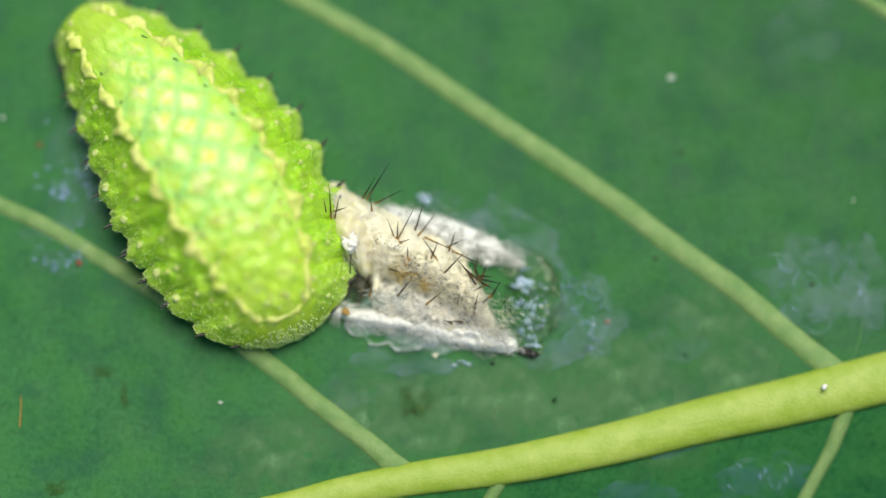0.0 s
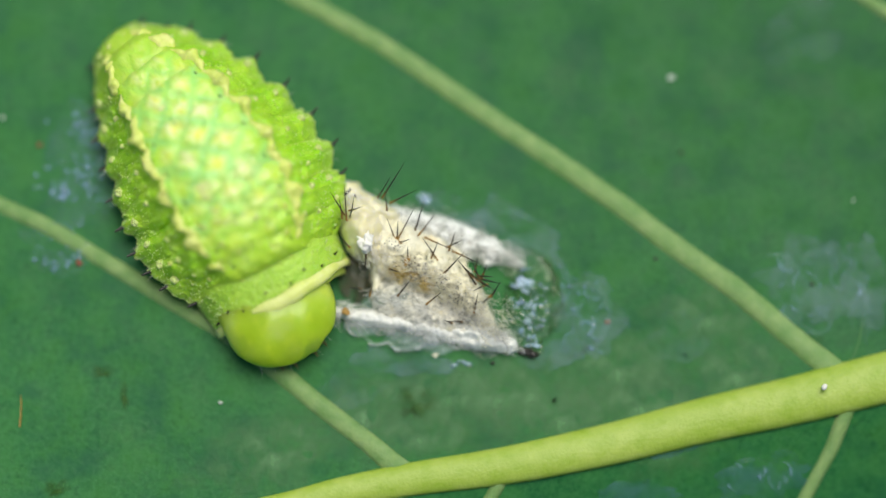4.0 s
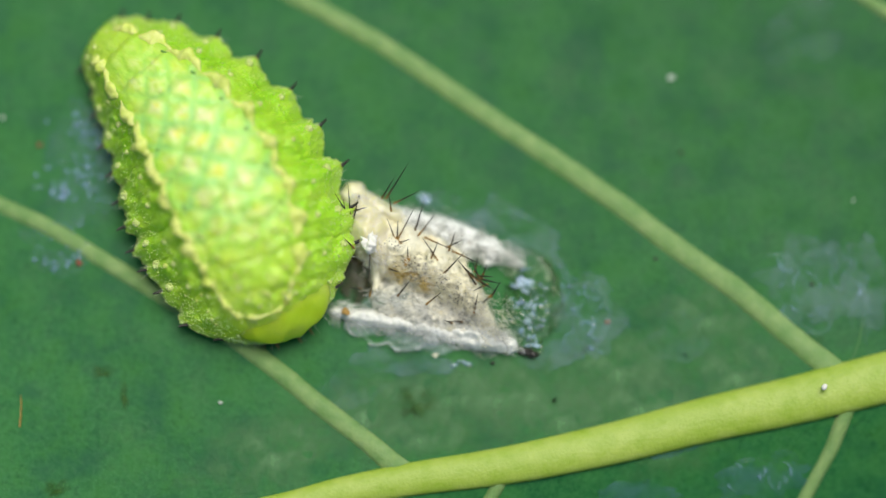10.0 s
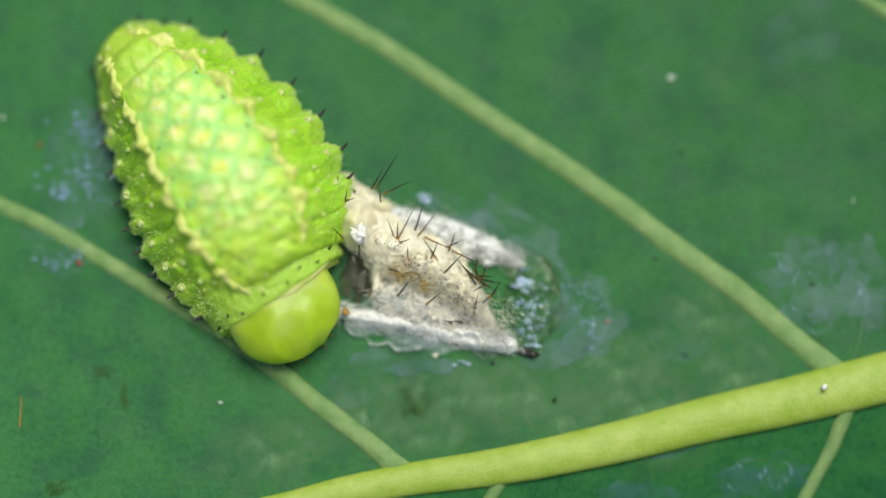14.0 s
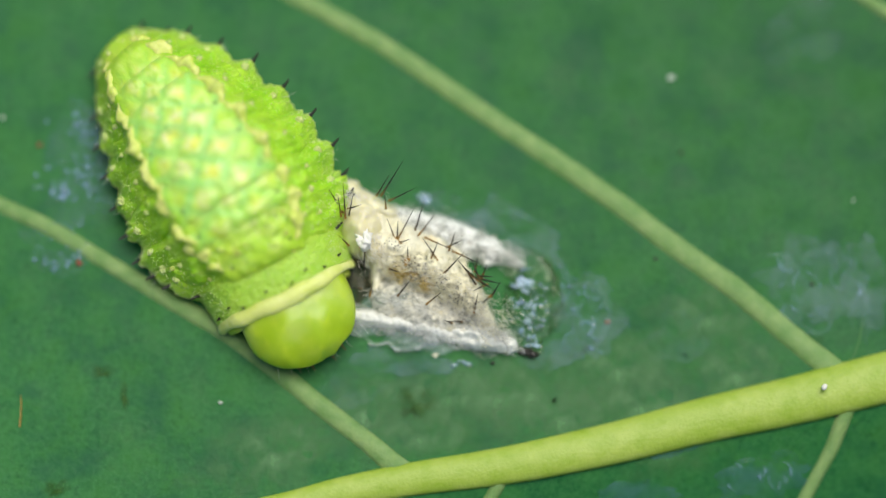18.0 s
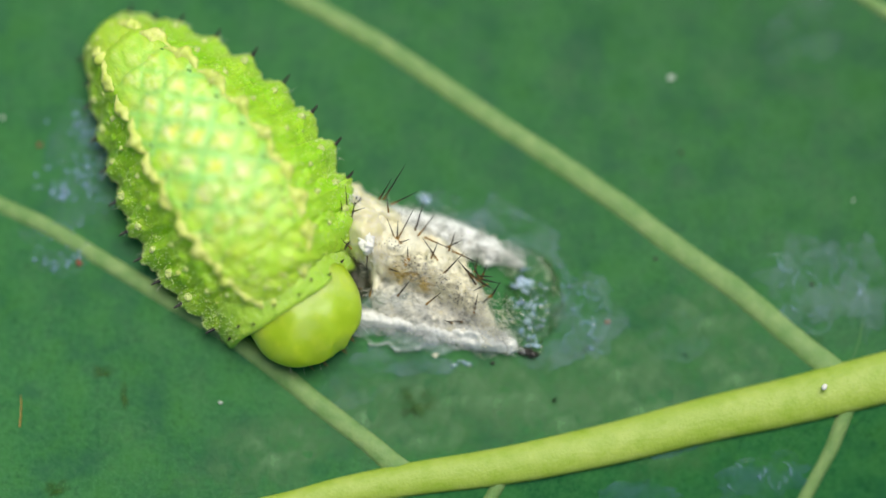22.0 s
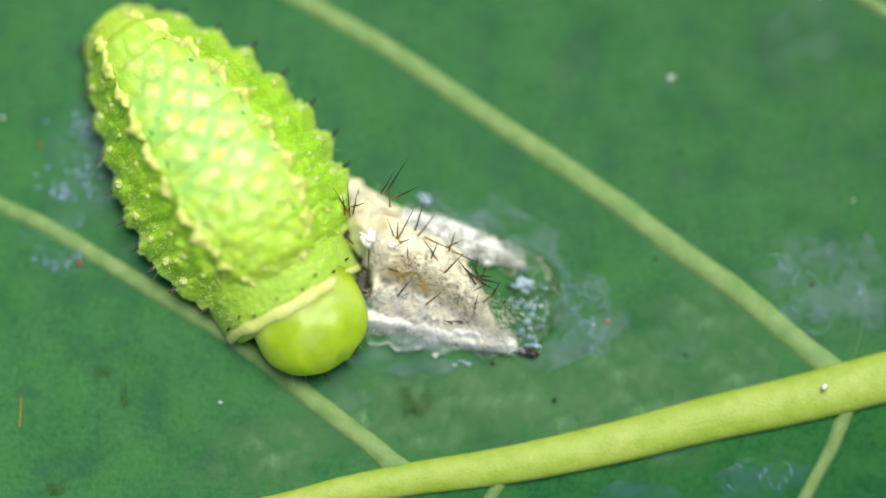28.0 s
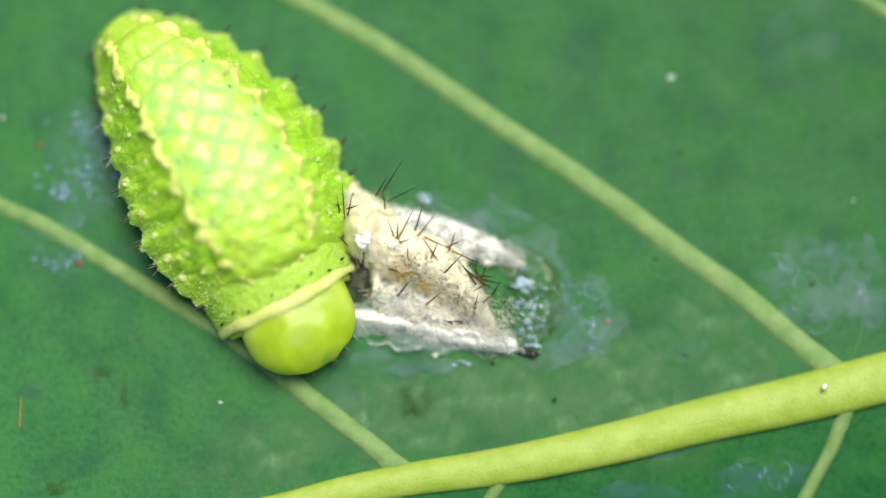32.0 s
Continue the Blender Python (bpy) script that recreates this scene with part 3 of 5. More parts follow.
film_rim(films[2], ((3.71, -1.28), (4.21, -1.15), (4.74, -1.17), (5.10, -1.60), (5.24, -2.14), (5.06, -2.72), (4.56, -3.25), (3.93, -3.47)), 0.035)
film_rim(films[2], ((3.59, -0.43), (3.85, -0.79), (4.00, -1.24)), 0.03)
film_rim(films[4], ((11.31, -0.61), (11.44, -0.25), (11.89, -0.09), (12.34, -0.25), (12.46, -0.70)))
film_rim(films[4], ((11.26, -2.05), (11.33, -2.46), (11.77, -2.68), (12.13, -2.55), (12.26, -2.25)))
film_rim(films[4], ((10.10, -0.25), (10.55, -0.20), (11.00, -0.31), (11.14, -0.61)), 0.025)
film_rim(films[6], ((9.01, -7.15), (9.16, -6.83), (9.69, -6.65), (10.22, -6.70)), 0.025)
film_rim(films[0], ((1.18, 1.01), (1.89, 1.19), (2.79, 0.96), (3.36, 0.65), (3.41, 0.20)), 0.025)


def leaf_stain(center, rx, ry, turn, seed):
    o = film_patch(center, rx, ry, turn, seed, 0.03)
    o.data.materials[0] = STAIN
    return discolour(o, "leaf_stain", "dark yellow-green smudge")


leaf_stain((-0.75, -4.86), 0.8, 0.55, -10, 31)
leaf_stain((-10.71, -3.90), 0.42, 0.22, 10, 32)
leaf_stain((-12.13, -7.59), 0.5, 0.3, 20, 33)
leaf_stain((11.50, -3.04), 0.5, 0.35, 20, 34)
leaf_stain((-10.03, -4.65), 0.15, 0.5, 5, 35)


def grain(at, rx, ry, rz, mat, label, seed, turn=0):
    x, y = at
    g = part("grain", blob(rx * 0.64, ry * 0.64, rz * 0.64, 0.35, 0.12, seed, 14, 8), mat)
    g.matrix_basis = pose(x * MM, y * MM, (leaf_height(x, y) + rz * 0.45) * MM, 0, 0, turn)
    return tagged(g, label, "grain", "grains on the leaf")


grain((7.25, 5.49), 0.17, 0.15, 0.1, WHITE, "tiny white grain on the green leaf", 1)
grain((-7.00, -4.88), 0.12, 0.08, 0.06, WHITE, "tiny white grain on the green leaf", 2)
grain((-13.98, 4.20), 0.10, 0.13, 0.07, WHITE, "tiny white grain on the green leaf", 3)
grain((-11.50, -0.45), 0.14, 0.17, 0.1, RUST, "tiny rust-red grain beside a leaf vein", 4)
grain((-12.79, 3.33), 0.13, 0.1, 0.06, RUST, "tiny rust-red grain on the leaf", 14)
grain((11.65, -1.12), 0.11, 0.11, 0.07, BLACK, "tiny black grain on dried film", 5)
grain((1.57, -3.63), 0.12, 0.09, 0.08, BLACK, "tiny black grain beside the husk", 6)
grain((-0.25, -3.38), 0.16, 0.12, 0.07, HUSK, "tiny tan grain beside the husk", 7)
grain((5.19, -2.32), 0.17, 0.12, 0.06, BROWN, "tiny rust-brown grain beside dried film", 8)
grain((6.71, -0.34), 0.1, 0.1, 0.05, BLACK, "tiny dark grain on the green leaf", 10)
grain((7.54, 3.09), 0.1, 0.1, 0.05, BLACK, "tiny dark grain on the green leaf", 11)
grain((12.98, 1.55), 0.07, 0.07, 0.05, WHITE, "tiny pale grain on the green leaf", 12)
grain((12.37, -5.28), 0.12, 0.1, 0.09, BLACK, "tiny black grain under the midrib", 13)
grain((12.72, -5.15), 0.08, 0.08, 0.12, WHITE, "tiny white grain beside the midrib", 15)
bud = grain((11.95, -4.47), 0.14, 0.16, 0.12, SILK, "tiny white grain stuck on the midrib", 16)
bud.location.z += 0.64 * MM
sliver = part("dry_sliver", thread([(0, -0.5, 0.03), (0.04, 0.1, 0.04), (0.02, 0.5, 0.03)], 0.045, 8), AMBER)
sliver.location = [c * MM for c in (*(-13.31, -5.15), 0.0)]
tagged(sliver, "thin brown plant sliver lying on the leaf", "sliver")


# ---------------------------------------------------------------- the husk with its silk
HX, HY = (-0.43, -1.06)
husk = thing("dried_husk", (HX, HY, 0), "dried cream insect husk with dark bristles and white silk", "insect husk")


def here(p, z=0.0):
    return (p[0] - HX, p[1] - HY, z)


def lumps(*rows, dx=HX, dy=HY):
    """(start, end, radius, radius, height, height) rows into the husk's space."""
    return [((a[0] - dx, a[1] - dy), (b[0] - dx, b[1] - dy), ra, rb, ha, hb) for a, b, ra, rb, ha, hb in rows]


part("skin", crumple(lumps(((-2.39, 0.65), (-1.59, -0.07), 0.80, 1.00, 0.95, 0.95), ((-1.59, -0.07), (-0.16, -0.70), 1.00, 0.95, 0.95, 0.9), ((-0.16, -0.70), (0.80, -1.68), 0.85, 0.62, 0.9, 0.75),
                           ((0.80, -1.68), (1.40, -2.35), 0.52, 0.30, 0.7, 0.45), ((-2.00, -0.07), (-2.12, -1.35), 0.36, 0.16, 0.85, 0.5)), 0.05, 0.3, 0.6, 4), HUSK, husk)
part("thin_skin", crumple(lumps(((-1.95, -1.45), (-1.50, -1.69), 0.40, 0.62, 0.5, 0.55), ((-1.50, -1.69), (0.55, -2.36), 0.75, 0.6, 0.55, 0.5)), 0.05, 0.4, 0.4, 7), THIN, husk, "translucent torn skin stained ochre")
part("silk_band", crumple(lumps(((-1.68, 1.06), (-0.25, 0.56), 0.35, 0.52, 0.45, 0.5), ((-0.25, 0.56), (1.36, -0.07), 0.55, 0.52, 0.5, 0.42), ((1.36, -0.07), (2.53, -0.54), 0.45, 0.12, 0.42, 0.2)), 0.045, 0.5, 0.5, 11, 0.03, 0.012), SILK_SHEET, husk, "matted white silk band")
part("silk_band", crumple(lumps(((-4.14, -1.84), (-3.28, -2.07), 0.10, 0.28, 0.15, 0.25), ((-3.28, -2.07), (-1.14, -2.46), 0.46, 0.44, 0.32, 0.32), ((-1.14, -2.46), (1.00, -2.81), 0.44, 0.50, 0.32, 0.35),
                                ((0.96, -2.41), (1.98, -3.04), 0.60, 0.34, 0.55, 0.42), ((1.98, -3.04), (2.58, -3.31), 0.30, 0.08, 0.4, 0.2)), 0.045, 0.5, 0.5, 15, 0.03, 0.012), THIN_SILK, husk, "matted white silk band")
part("silk_crest", crumple(lumps(((-3.46, -2.02), (-2.39, -2.20), 0.16, 0.28, 0.3, 0.40), ((-2.39, -2.20), (-0.96, -2.46), 0.28, 0.22, 0.40, 0.38), ((-0.96, -2.46), (0.29, -2.68), 0.22, 0.30, 0.38, 0.38), ((0.29, -2.68), (1.20, -2.78), 0.34, 0.46, 0.38, 0.50), ((1.20, -2.78), (2.10, -3.10), 0.50, 0.28, 0.50, 0.38)),
                            0.04, 0.5, 0.4, 17, 0.03, 0.012), DENSE_SILK, husk, "dense white silk crest")
# Added dark lump that imitates the shadow beneath the front lobe.
o = part("gap_shade", blob(0.50, 0.85, 0.30, 0.5, 0.4, 9, 32, 16, 0.8), GAP_SHADE, husk, "dark brown patch painting the shade in the gap")
o.location = [v * MM for v in here((-2.72, -0.88), 0.1)]
for c, rx, ry, rz, seed in (((-0.95, -2.90), 0.95, 0.36, 0.3, 2), ((-2.57, -2.50), 0.6, 0.3, 0.25, 4), ((-1.68, -1.69), 0.9, 0.45, 0.7, 5), ((-0.07, -3.13), 0.5, 0.25, 0.2, 6)):
    o = part("membrane", blob(rx, ry, rz, 0.3, 0.5, seed, 32, 18, 0.8), MEMBRANE, husk, "crumpled translucent membrane")
    o.location = [v * MM for v in here(c, 0.12)]
for c, rx, ry, seed in (((-3.07, -2.07), 0.16, 0.16, 4), ((-1.50, 0.05), 0.2, 0.2, 5), ((-1.11, -0.52), 0.10, 0.2, 6)):
    o = part("amber_stain", blob(rx * 0.8, ry * 0.7, 0.07, 0.9, 0.16, seed, 30, 12, 0.6), AMBER, husk, "amber-brown crust")
    z = 0.62 if c[0] < -2.59 else 1.08
    o.matrix_basis = pose(*[v * MM for v in here(c, z)], 0, 0, -25)
for points, r in ((((-3.10, -2.30), (-2.85, -2.72), (-2.45, -2.80), (-2.20, -3.05), (-1.75, -3.02), (-1.45, -3.22), (-0.90, -3.20), (-0.60, -3.05), (-0.35, -2.85)), 0.06),
                  (((-2.40, -2.45), (-2.20, -2.75), (-1.85, -2.70), (-1.65, -2.50)), 0.03), (((-1.60, -2.60), (-1.35, -2.95), (-1.00, -2.92), (-0.80, -2.62)), 0.03), (((0.05, -2.95), (0.40, -3.20), (0.90, -3.15), (1.40, -3.35), (1.85, -3.30)), 0.04)):
    rows = [(*here(p)[:2], 0.9 * r * (0.4 if k in (0, len(points) - 1) else 1), 0.10, 0.10) for k, p in enumerate(points)]
    part("membrane_rim", swept(rows, 90, 12, 1.1, 0.12, len(points), 0.3), MEMBRANE_RIM, husk, "whitish crumpled rim of the membrane")
tip = part("dark_tip", blob(0.26, 0.12, 0.14, 0.9, 0.1, 3, 24, 12, 0.5), BLACK, husk, "crumbled black tip")
tip.matrix_basis = pose(*[v * MM for v in here((2.71, -3.31), 0.14)], 0, 0, -10)


def fibres(bands, count, seed, spread, z_top, length, r):
    rng = random.Random(seed)
    geos = []
    for _ in range(count):
        k = rng.random() * (len(bands) - 1)
        i = min(int(k), len(bands) - 2)
        a, b = Vector(bands[i]), Vector(bands[i + 1])
        p = a.lerp(b, k - i)
        t = (b - a).normalized()
        nrm = Vector((-t.y, t.x))
        o = rng.gauss(0, spread)
        z = max(0.08, z_top * (1 - (o / (2.4 * spread)) ** 2))
        ang = rng.gauss(0, 0.45)
        d = t * math.cos(ang) + nrm * math.sin(ang)
        l = length * rng.uniform(0.5, 1.3)
        q = p + nrm * o
        bend = rng.uniform(-0.2, 0.2) * l
        pts = [here(q - d * l / 2, z * rng.uniform(0.7, 1.0)), here(q + nrm * bend, z + rng.uniform(0.03, 0.12)), here(q + d * l / 2, z * rng.uniform(0.6, 1.0))]
        geos.append(thread(pts, r * rng.uniform(0.6, 1.3), 6))
    return join(*geos)


part("silk_fuzz", fibres([(-1.68, 1.06), (-0.43, 0.60), (1.00, 0.07), (2.43, -0.49)], 260, 1, 0.20, 0.54, 0.4, 0.009), SILK, husk, "loose white silk threads")["kind"] = "stuff"
part("silk_fuzz", fibres([(-3.28, -2.07), (-1.50, -2.32), (0.29, -2.68), (2.33, -3.22)], 240, 2, 0.17, 0.42, 0.35, 0.009), SILK, husk, "loose white silk threads")["kind"] = "stuff"
part("silk_fuzz", fibres([(0.82, -2.00), (1.53, -2.59), (2.15, -3.07)], 160, 7, 0.17, 0.66, 0.3, 0.009), SILK, husk, "loose white silk threads")["kind"] = "stuff"
part("skin_fuzz", fibres([(-2.21, -0.16), (-0.79, -0.79), (0.46, -1.42), (1.89, -2.86)], 500, 9, 0.4, 1.15, 0.22, 0.007), SILK, husk, "short white fuzz")["kind"] = "stuff"
part("skin_fuzz", fibres([(-2.21, -0.16), (-0.79, -0.79), (0.46, -1.42), (1.89, -2.86)], 800, 3, 0.38, 1.12, 0.25, 0.009), HUSK, husk, "short pale fuzz")["kind"] = "stuff"
part("dark_fuzz", fibres([(-1.3, -0.62), (-0.45, -0.98), (0.46, -1.61), (1.05, -2.24)], 190, 4, 0.32, 1.10, 0.05, 0.012), BLACK, husk, "tiny dark scales")["kind"] = "stuff"

part("edge_fuzz", fibres([(-1.9, 1.3), (-0.4, 0.85), (1.1, 0.35), (2.5, -0.35)], 240, 31, 0.16, 0.22, 0.5, 0.007), SILK, husk, "feathered white silk edge")["kind"] = "stuff"
part("edge_fuzz", fibres([(-1.8, -1.9), (-0.6, -2.05), (0.5, -2.15), (1.2, -2.3)], 300, 32, 0.22, 0.62, 0.45, 0.008), SILK, husk, "loose white silk threads")["kind"] = "stuff"
for seed, band, top in ((41, [(-2.2, -1.45), (-1.4, -1.75), (-0.4, -1.95), (0.6, -2.2)], 0.72), (42, [(-1.9, -2.0), (-0.9, -2.2), (0.2, -2.45)], 0.60)):
    part("silk_lace", fibres(band, 80, seed, 0.26, top, 0.75, 0.007), SILK, husk, "lace of crossing white threads")["kind"] = "stuff"

# the front of the husk, tugged to and fro
NH = (-2.57, 0.02)
neck = part("neck_lobe", crumple(lumps(((-2.97, 1.68), (-2.57, 1.06), 0.50, 0.75, 1.0, 1.25), ((-2.57, 1.06), (-2.43, 0.23), 0.78, 0.75, 1.25, 1.2), ((-2.31, 1.32), (-1.68, 1.03), 0.45, 0.35, 1.0, 0.8), ((-2.30, 0.20), (-2.00, -0.61), 0.55, 0.3, 1.1, 0.8), dx=NH[0], dy=NH[1]),
                                 0.05, 0.12, 1.0, 21, 0.1, 0.008), WAXY, husk, "pale cream front lobe of the husk")
NECK_HOME = Vector(here((-2.57, 0.02)))
tuft = part("silk_tuft", blob(0.24, 0.28, 0.2, 0.9, 0.12, 5, 28, 16), SILK, neck, "small white silk tuft")
tuft.location = [v * MM for v in (0.15, 0.08, 1.36)]
dot = part("neck_spot", blob(0.03, 0.07, 0.03, 0.3, 0.1, 5, 10, 6), BLACK, neck, "tiny dark spot")
dot.location = [v * MM for v in (-0.2, 1.55, 1.22)]

fluff_verts, fluff_faces = fibres([(-2.97, 1.61), (-2.57, 1.01), (-2.43, 0.20), (-2.07, -0.52)], 260, 12, 0.34, 1.32, 0.28, 0.008)
part("neck_fuzz", ([(x - NECK_HOME.x, y - NECK_HOME.y, z) for x, y, z in fluff_verts], fluff_faces), SILK, neck, "short white fuzz")["kind"] = "stuff"
BRISTLE_MESH = spike_mesh("bristle", BRISTLE)


def bristle(base, tip, z0=1.0, rise=0.45, r=0.034, parent=husk, home=None):
    hx, hy = home or (HX, HY)
    reach = [b + 1.05 * (t - b) for b, t in zip(base, tip)]
    put_spike("bristle", BRISTLE_MESH, (base[0] - hx, base[1] - hy, z0), (reach[0] - hx, reach[1] - hy, z0 + rise), r, parent)


for b, t in (((-1.46, 0.02), (-1.72, 0.74)), ((-1.50, 0.02), (-0.86, 1.14)), ((-1.45, 0.09), (-1.39, 0.67)), ((-1.43, 0.05), (-1.04, 0.09)),
             ((-0.88, 0.45), (-0.55, 1.39)), ((-0.79, 0.27), (-0.27, 0.85)), ((-0.43, -0.56), (-0.14, 0.02)), ((0.02, -0.92), (0.68, -0.31)), ((0.18, -0.20), (0.39, 0.31)), ((0.11, -0.09), (0.57, 0.05))):
    bristle(b, t)
for b, t in (((-0.16, -0.52), (-0.61, 0.16)), ((0.29, -0.20), (1.18, -0.67)), ((-0.57, 0.23), (0.25, -0.20)), ((-1.11, -0.56), (-1.09, -0.13)), ((-1.43, -1.64), (-0.98, -1.13)), ((-0.53, -1.89), (-0.07, -1.58)), ((-2.30, -1.64), (-2.19, -1.21)), ((-1.68, -0.77), (-1.39, -0.92))):
    bristle(b, t, 1.0, 0.3)
for b, t in (((1.14, -1.10), (0.91, -0.49)), ((1.21, -1.06), (1.39, -0.67)), ((1.11, -1.13), (0.64, -0.70)), ((1.18, -1.06), (1.78, -1.28)), ((1.39, -1.24), (0.96, -1.46)), ((1.50, -1.64), (1.80, -1.24)), ((1.50, -1.60), (1.21, -1.87)),
             ((0.96, -2.18), (1.11, -1.60)), ((0.93, -1.06), (0.50, -0.52)), ((1.09, -0.97), (1.53, -1.06)), ((1.18, -1.15), (1.57, -1.46)), ((0.82, -0.88), (1.21, -1.21)), ((1.03, -1.24), (0.79, -0.92)), ((1.00, -0.85), (1.11, -0.38))):
    bristle(b, t, 0.85, 0.35, 0.040)
for b, t in (((0.61, -2.41), (0.20, -2.39)), ((0.29, -2.45), (0.02, -2.36)), ((-2.57, -1.37), (-2.92, -1.33))):
    bristle(b, t, 0.7, 0.25)
for b, t in (((-1.93, 1.50), (-1.25, 2.48)), ((-2.07, 1.50), (-1.68, 2.04)), ((-1.68, 1.35), (-0.86, 1.66)), ((-3.04, 0.78), (-3.09, 1.82)), ((-3.11, 0.96), (-3.51, 1.61)), ((-2.97, 1.10), (-2.54, 1.14)), ((-3.18, 0.85), (-3.24, 1.39)), ((-2.93, 0.88), (-2.79, 1.43)), ((-1.77, 1.10), (-1.81, 1.55)), ((-2.93, -0.07), (-3.23, 0.20))):
    bristle(b, t, 1.25, 0.5, 0.032, neck, NH)
bristle((-2.43, -0.20), (-2.48, -1.15), 1.2, -0.5, 0.03, neck, NH)

# ---------------------------------------------------------------- wet residue beyond the husk
gel = part("wet_residue", swept([(a, b, hw, z, h) for (a, b), hw, z, h in (((2.16, -0.38), 0.3, 0.03, 0.15), ((2.87, -0.88), 0.75, 0.03, 0.25), ((2.87, -1.78), 0.85, 0.03, 0.3), ((2.69, -2.68), 0.6, 0.03, 0.28), ((2.87, -3.40), 0.25, 0.03, 0.15))],
                                70, 48, 0.55, 0.35, 31), GEL)
tagged(gel, "glossy wet greenish residue spread beside the husk", "residue")


def bead_patch(center, rx, ry, count, seed, r0, r1, z, label, mat=DROP):
    rng = random.Random(seed)
    geos = []
    for _ in range(count):
        g, q = rng.uniform(0, 6.283), math.sqrt(rng.random())
        r = rng.uniform(r0, r1)
        x, y = rx * q * math.cos(g), ry * q * math.sin(g)
        v, f = blob(r * rng.uniform(0.8, 1.7), r * rng.uniform(0.7, 1.2), r * (1.0 if r < 0.08 else 0.4), 0.3 if r < 0.08 else 1.1, 0.1 if r < 0.08 else 0.16, rng.random() * 9, 14, 8, 0.5)
        geos.append(([(a + x, b + y, c + z) for a, b, c in v], f))
    o = part("beads_and_glints", join(*geos), mat)
    o.location = (center[0] * MM, center[1] * MM, 0)
    return tagged(o, label, "droplets", kind="stuff")


bead_patch((2.69, -1.78), 0.62, 1.2, 80, 4, 0.025, 0.07, 0.26, "glistening clear beads on wet residue")
# The bluish-white flakes and beads here are painted glints on the residue.
bead_patch((2.50, -1.69), 0.42, 0.78, 14, 13, 0.081, 0.105, 0.28, "bright bluish-white painted glints on wet residue", GLINT_BEAD)
bead_patch((2.50, -1.69), 0.44, 0.80, 26, 14, 0.025, 0.06, 0.28, "bright bluish-white beads painted as glints on wet residue", GLINT_BEAD)
bead_patch((2.78, -2.86), 0.28, 0.45, 12, 15, 0.04, 0.08, 0.24, "bright bluish-white beads painted as glints on wet residue", GLINT_BEAD)
bead_patch((0.55, -3.67), 0.35, 0.08, 7, 5, 0.03, 0.07, 0.05, "glistening clear beads on the leaf")
bead_patch((-0.57, 1.61), 0.15, 0.13, 7, 6, 0.06, 0.1, 0.1, "glistening pale bead cluster on the leaf", GLINT_BEAD)
# Pale blue dots drawing the glints of the dried films.
bead_patch((-11.15, 3.0), 0.85, 1.8, 34, 7, 0.03, 0.09, 0.03, "small pale blue dots painted as glints on dried film", GLINT_DOT)
bead_patch((-11.9, 2.6), 1.1, 1.9, 14, 17, 0.03, 0.07, 0.03, "small pale blue dots painted as glints on dried film", GLINT_DOT)
bead_patch((-12.14, 1.73), 0.25, 0.25, 9, 8, 0.06, 0.12, 0.06, "small pale blue dots painted as glints on dried film", GLINT_DOT)
bead_patch((-12.03, -0.34), 0.9, 0.4, 16, 9, 0.04, 0.08, 0.05, "small pale blue dots painted as glints on dried film", GLINT_DOT)
bead_patch((4.21, -1.24), 1.1, 0.5, 14, 10, 0.02, 0.05, 0.05, "small pale blue dots painted as glints on dried film", GLINT_DOT)

def glint_streaks(patch, count, rx, ry, seed):
    """Bluish-white curved threads that paint glint streaks on a dried film."""
    rng = random.Random(seed)
    x0, y0 = patch.location.x / MM, patch.location.y / MM
    geos = []
    for _ in range(count):
        g, q = rng.uniform(0, 6.283), math.sqrt(rng.random())
        cx, cy = rx * q * math.cos(g), ry * q * math.sin(g)
        bow, start, sweep = rng.uniform(0.08, 0.32), rng.uniform(0, 6.283), rng.uniform(0.8, 2.6)
        points = []
        for k in range(5):
            a = start + sweep * k / 4
            x, y = cx + bow * math.cos(a), cy + bow * 1.3 * math.sin(a)
            points.append((x, y, leaf_height(x0 + x, y0 + y) + 0.06))
        geos.append(thread(points, rng.uniform(0.018, 0.045), 8))
    part("glint_streak", join(*geos), GLINT_STREAK, patch, "bluish-white curls painted as glint streaks on the film")["kind"] = "stuff"


glint_streaks(films[8], 34, 0.95, 1.9, 3)
glint_streaks(films[9], 16, 0.7, 1.1, 4)
glint_streaks(films[11], 14, 1.0, 0.5, 5)
glint_streaks(films[4], 22, 1.3, 1.1, 6)
glint_streaks(films[2], 22, 0.8, 1.1, 7)
glint_streaks(films[6], 12, 1.0, 0.4, 8)

# ---------------------------------------------------------------- the caterpillar
RINGS = 10
LENGTH = 11.9
STEP = LENGTH / RINGS
HALF_WIDTH = ((-0.014, 0.35), (-0.010, 0.66), (-0.002, 0.88), (0.012, 0.98), (0.05, 1.25), (0.1, 1.62), (0.2, 2.14), (0.35, 2.80), (0.5, 3.27), (0.65, 3.4), (0.8, 3.2), (0.87, 2.96), (0.92, 2.68), (0.96, 2.40), (0.985, 2.10), (1.01, 1.66), (1.03, 1.10), (1.038, 0.75), (1.042, 0.35))
HEIGHT = ((-0.014, 0.5), (-0.008, 0.8), (0.0, 1.05), (0.05, 1.6), (0.1, 2.0), (0.3, 2.9), (0.55, 3.35), (0.75, 3.15), (0.85, 2.9), (0.92, 2.6), (0.96, 2.32), (0.985, 2.0), (1.01, 1.5), (1.03, 1.0), (1.038, 0.72), (1.042, 0.45))
RIDGE = ((0, 0.44), (0.15, 0.51), (0.5, 0.52), (0.7, 0.50), (0.8, 0.47), (0.9, 0.43), (1.0, 0.40))

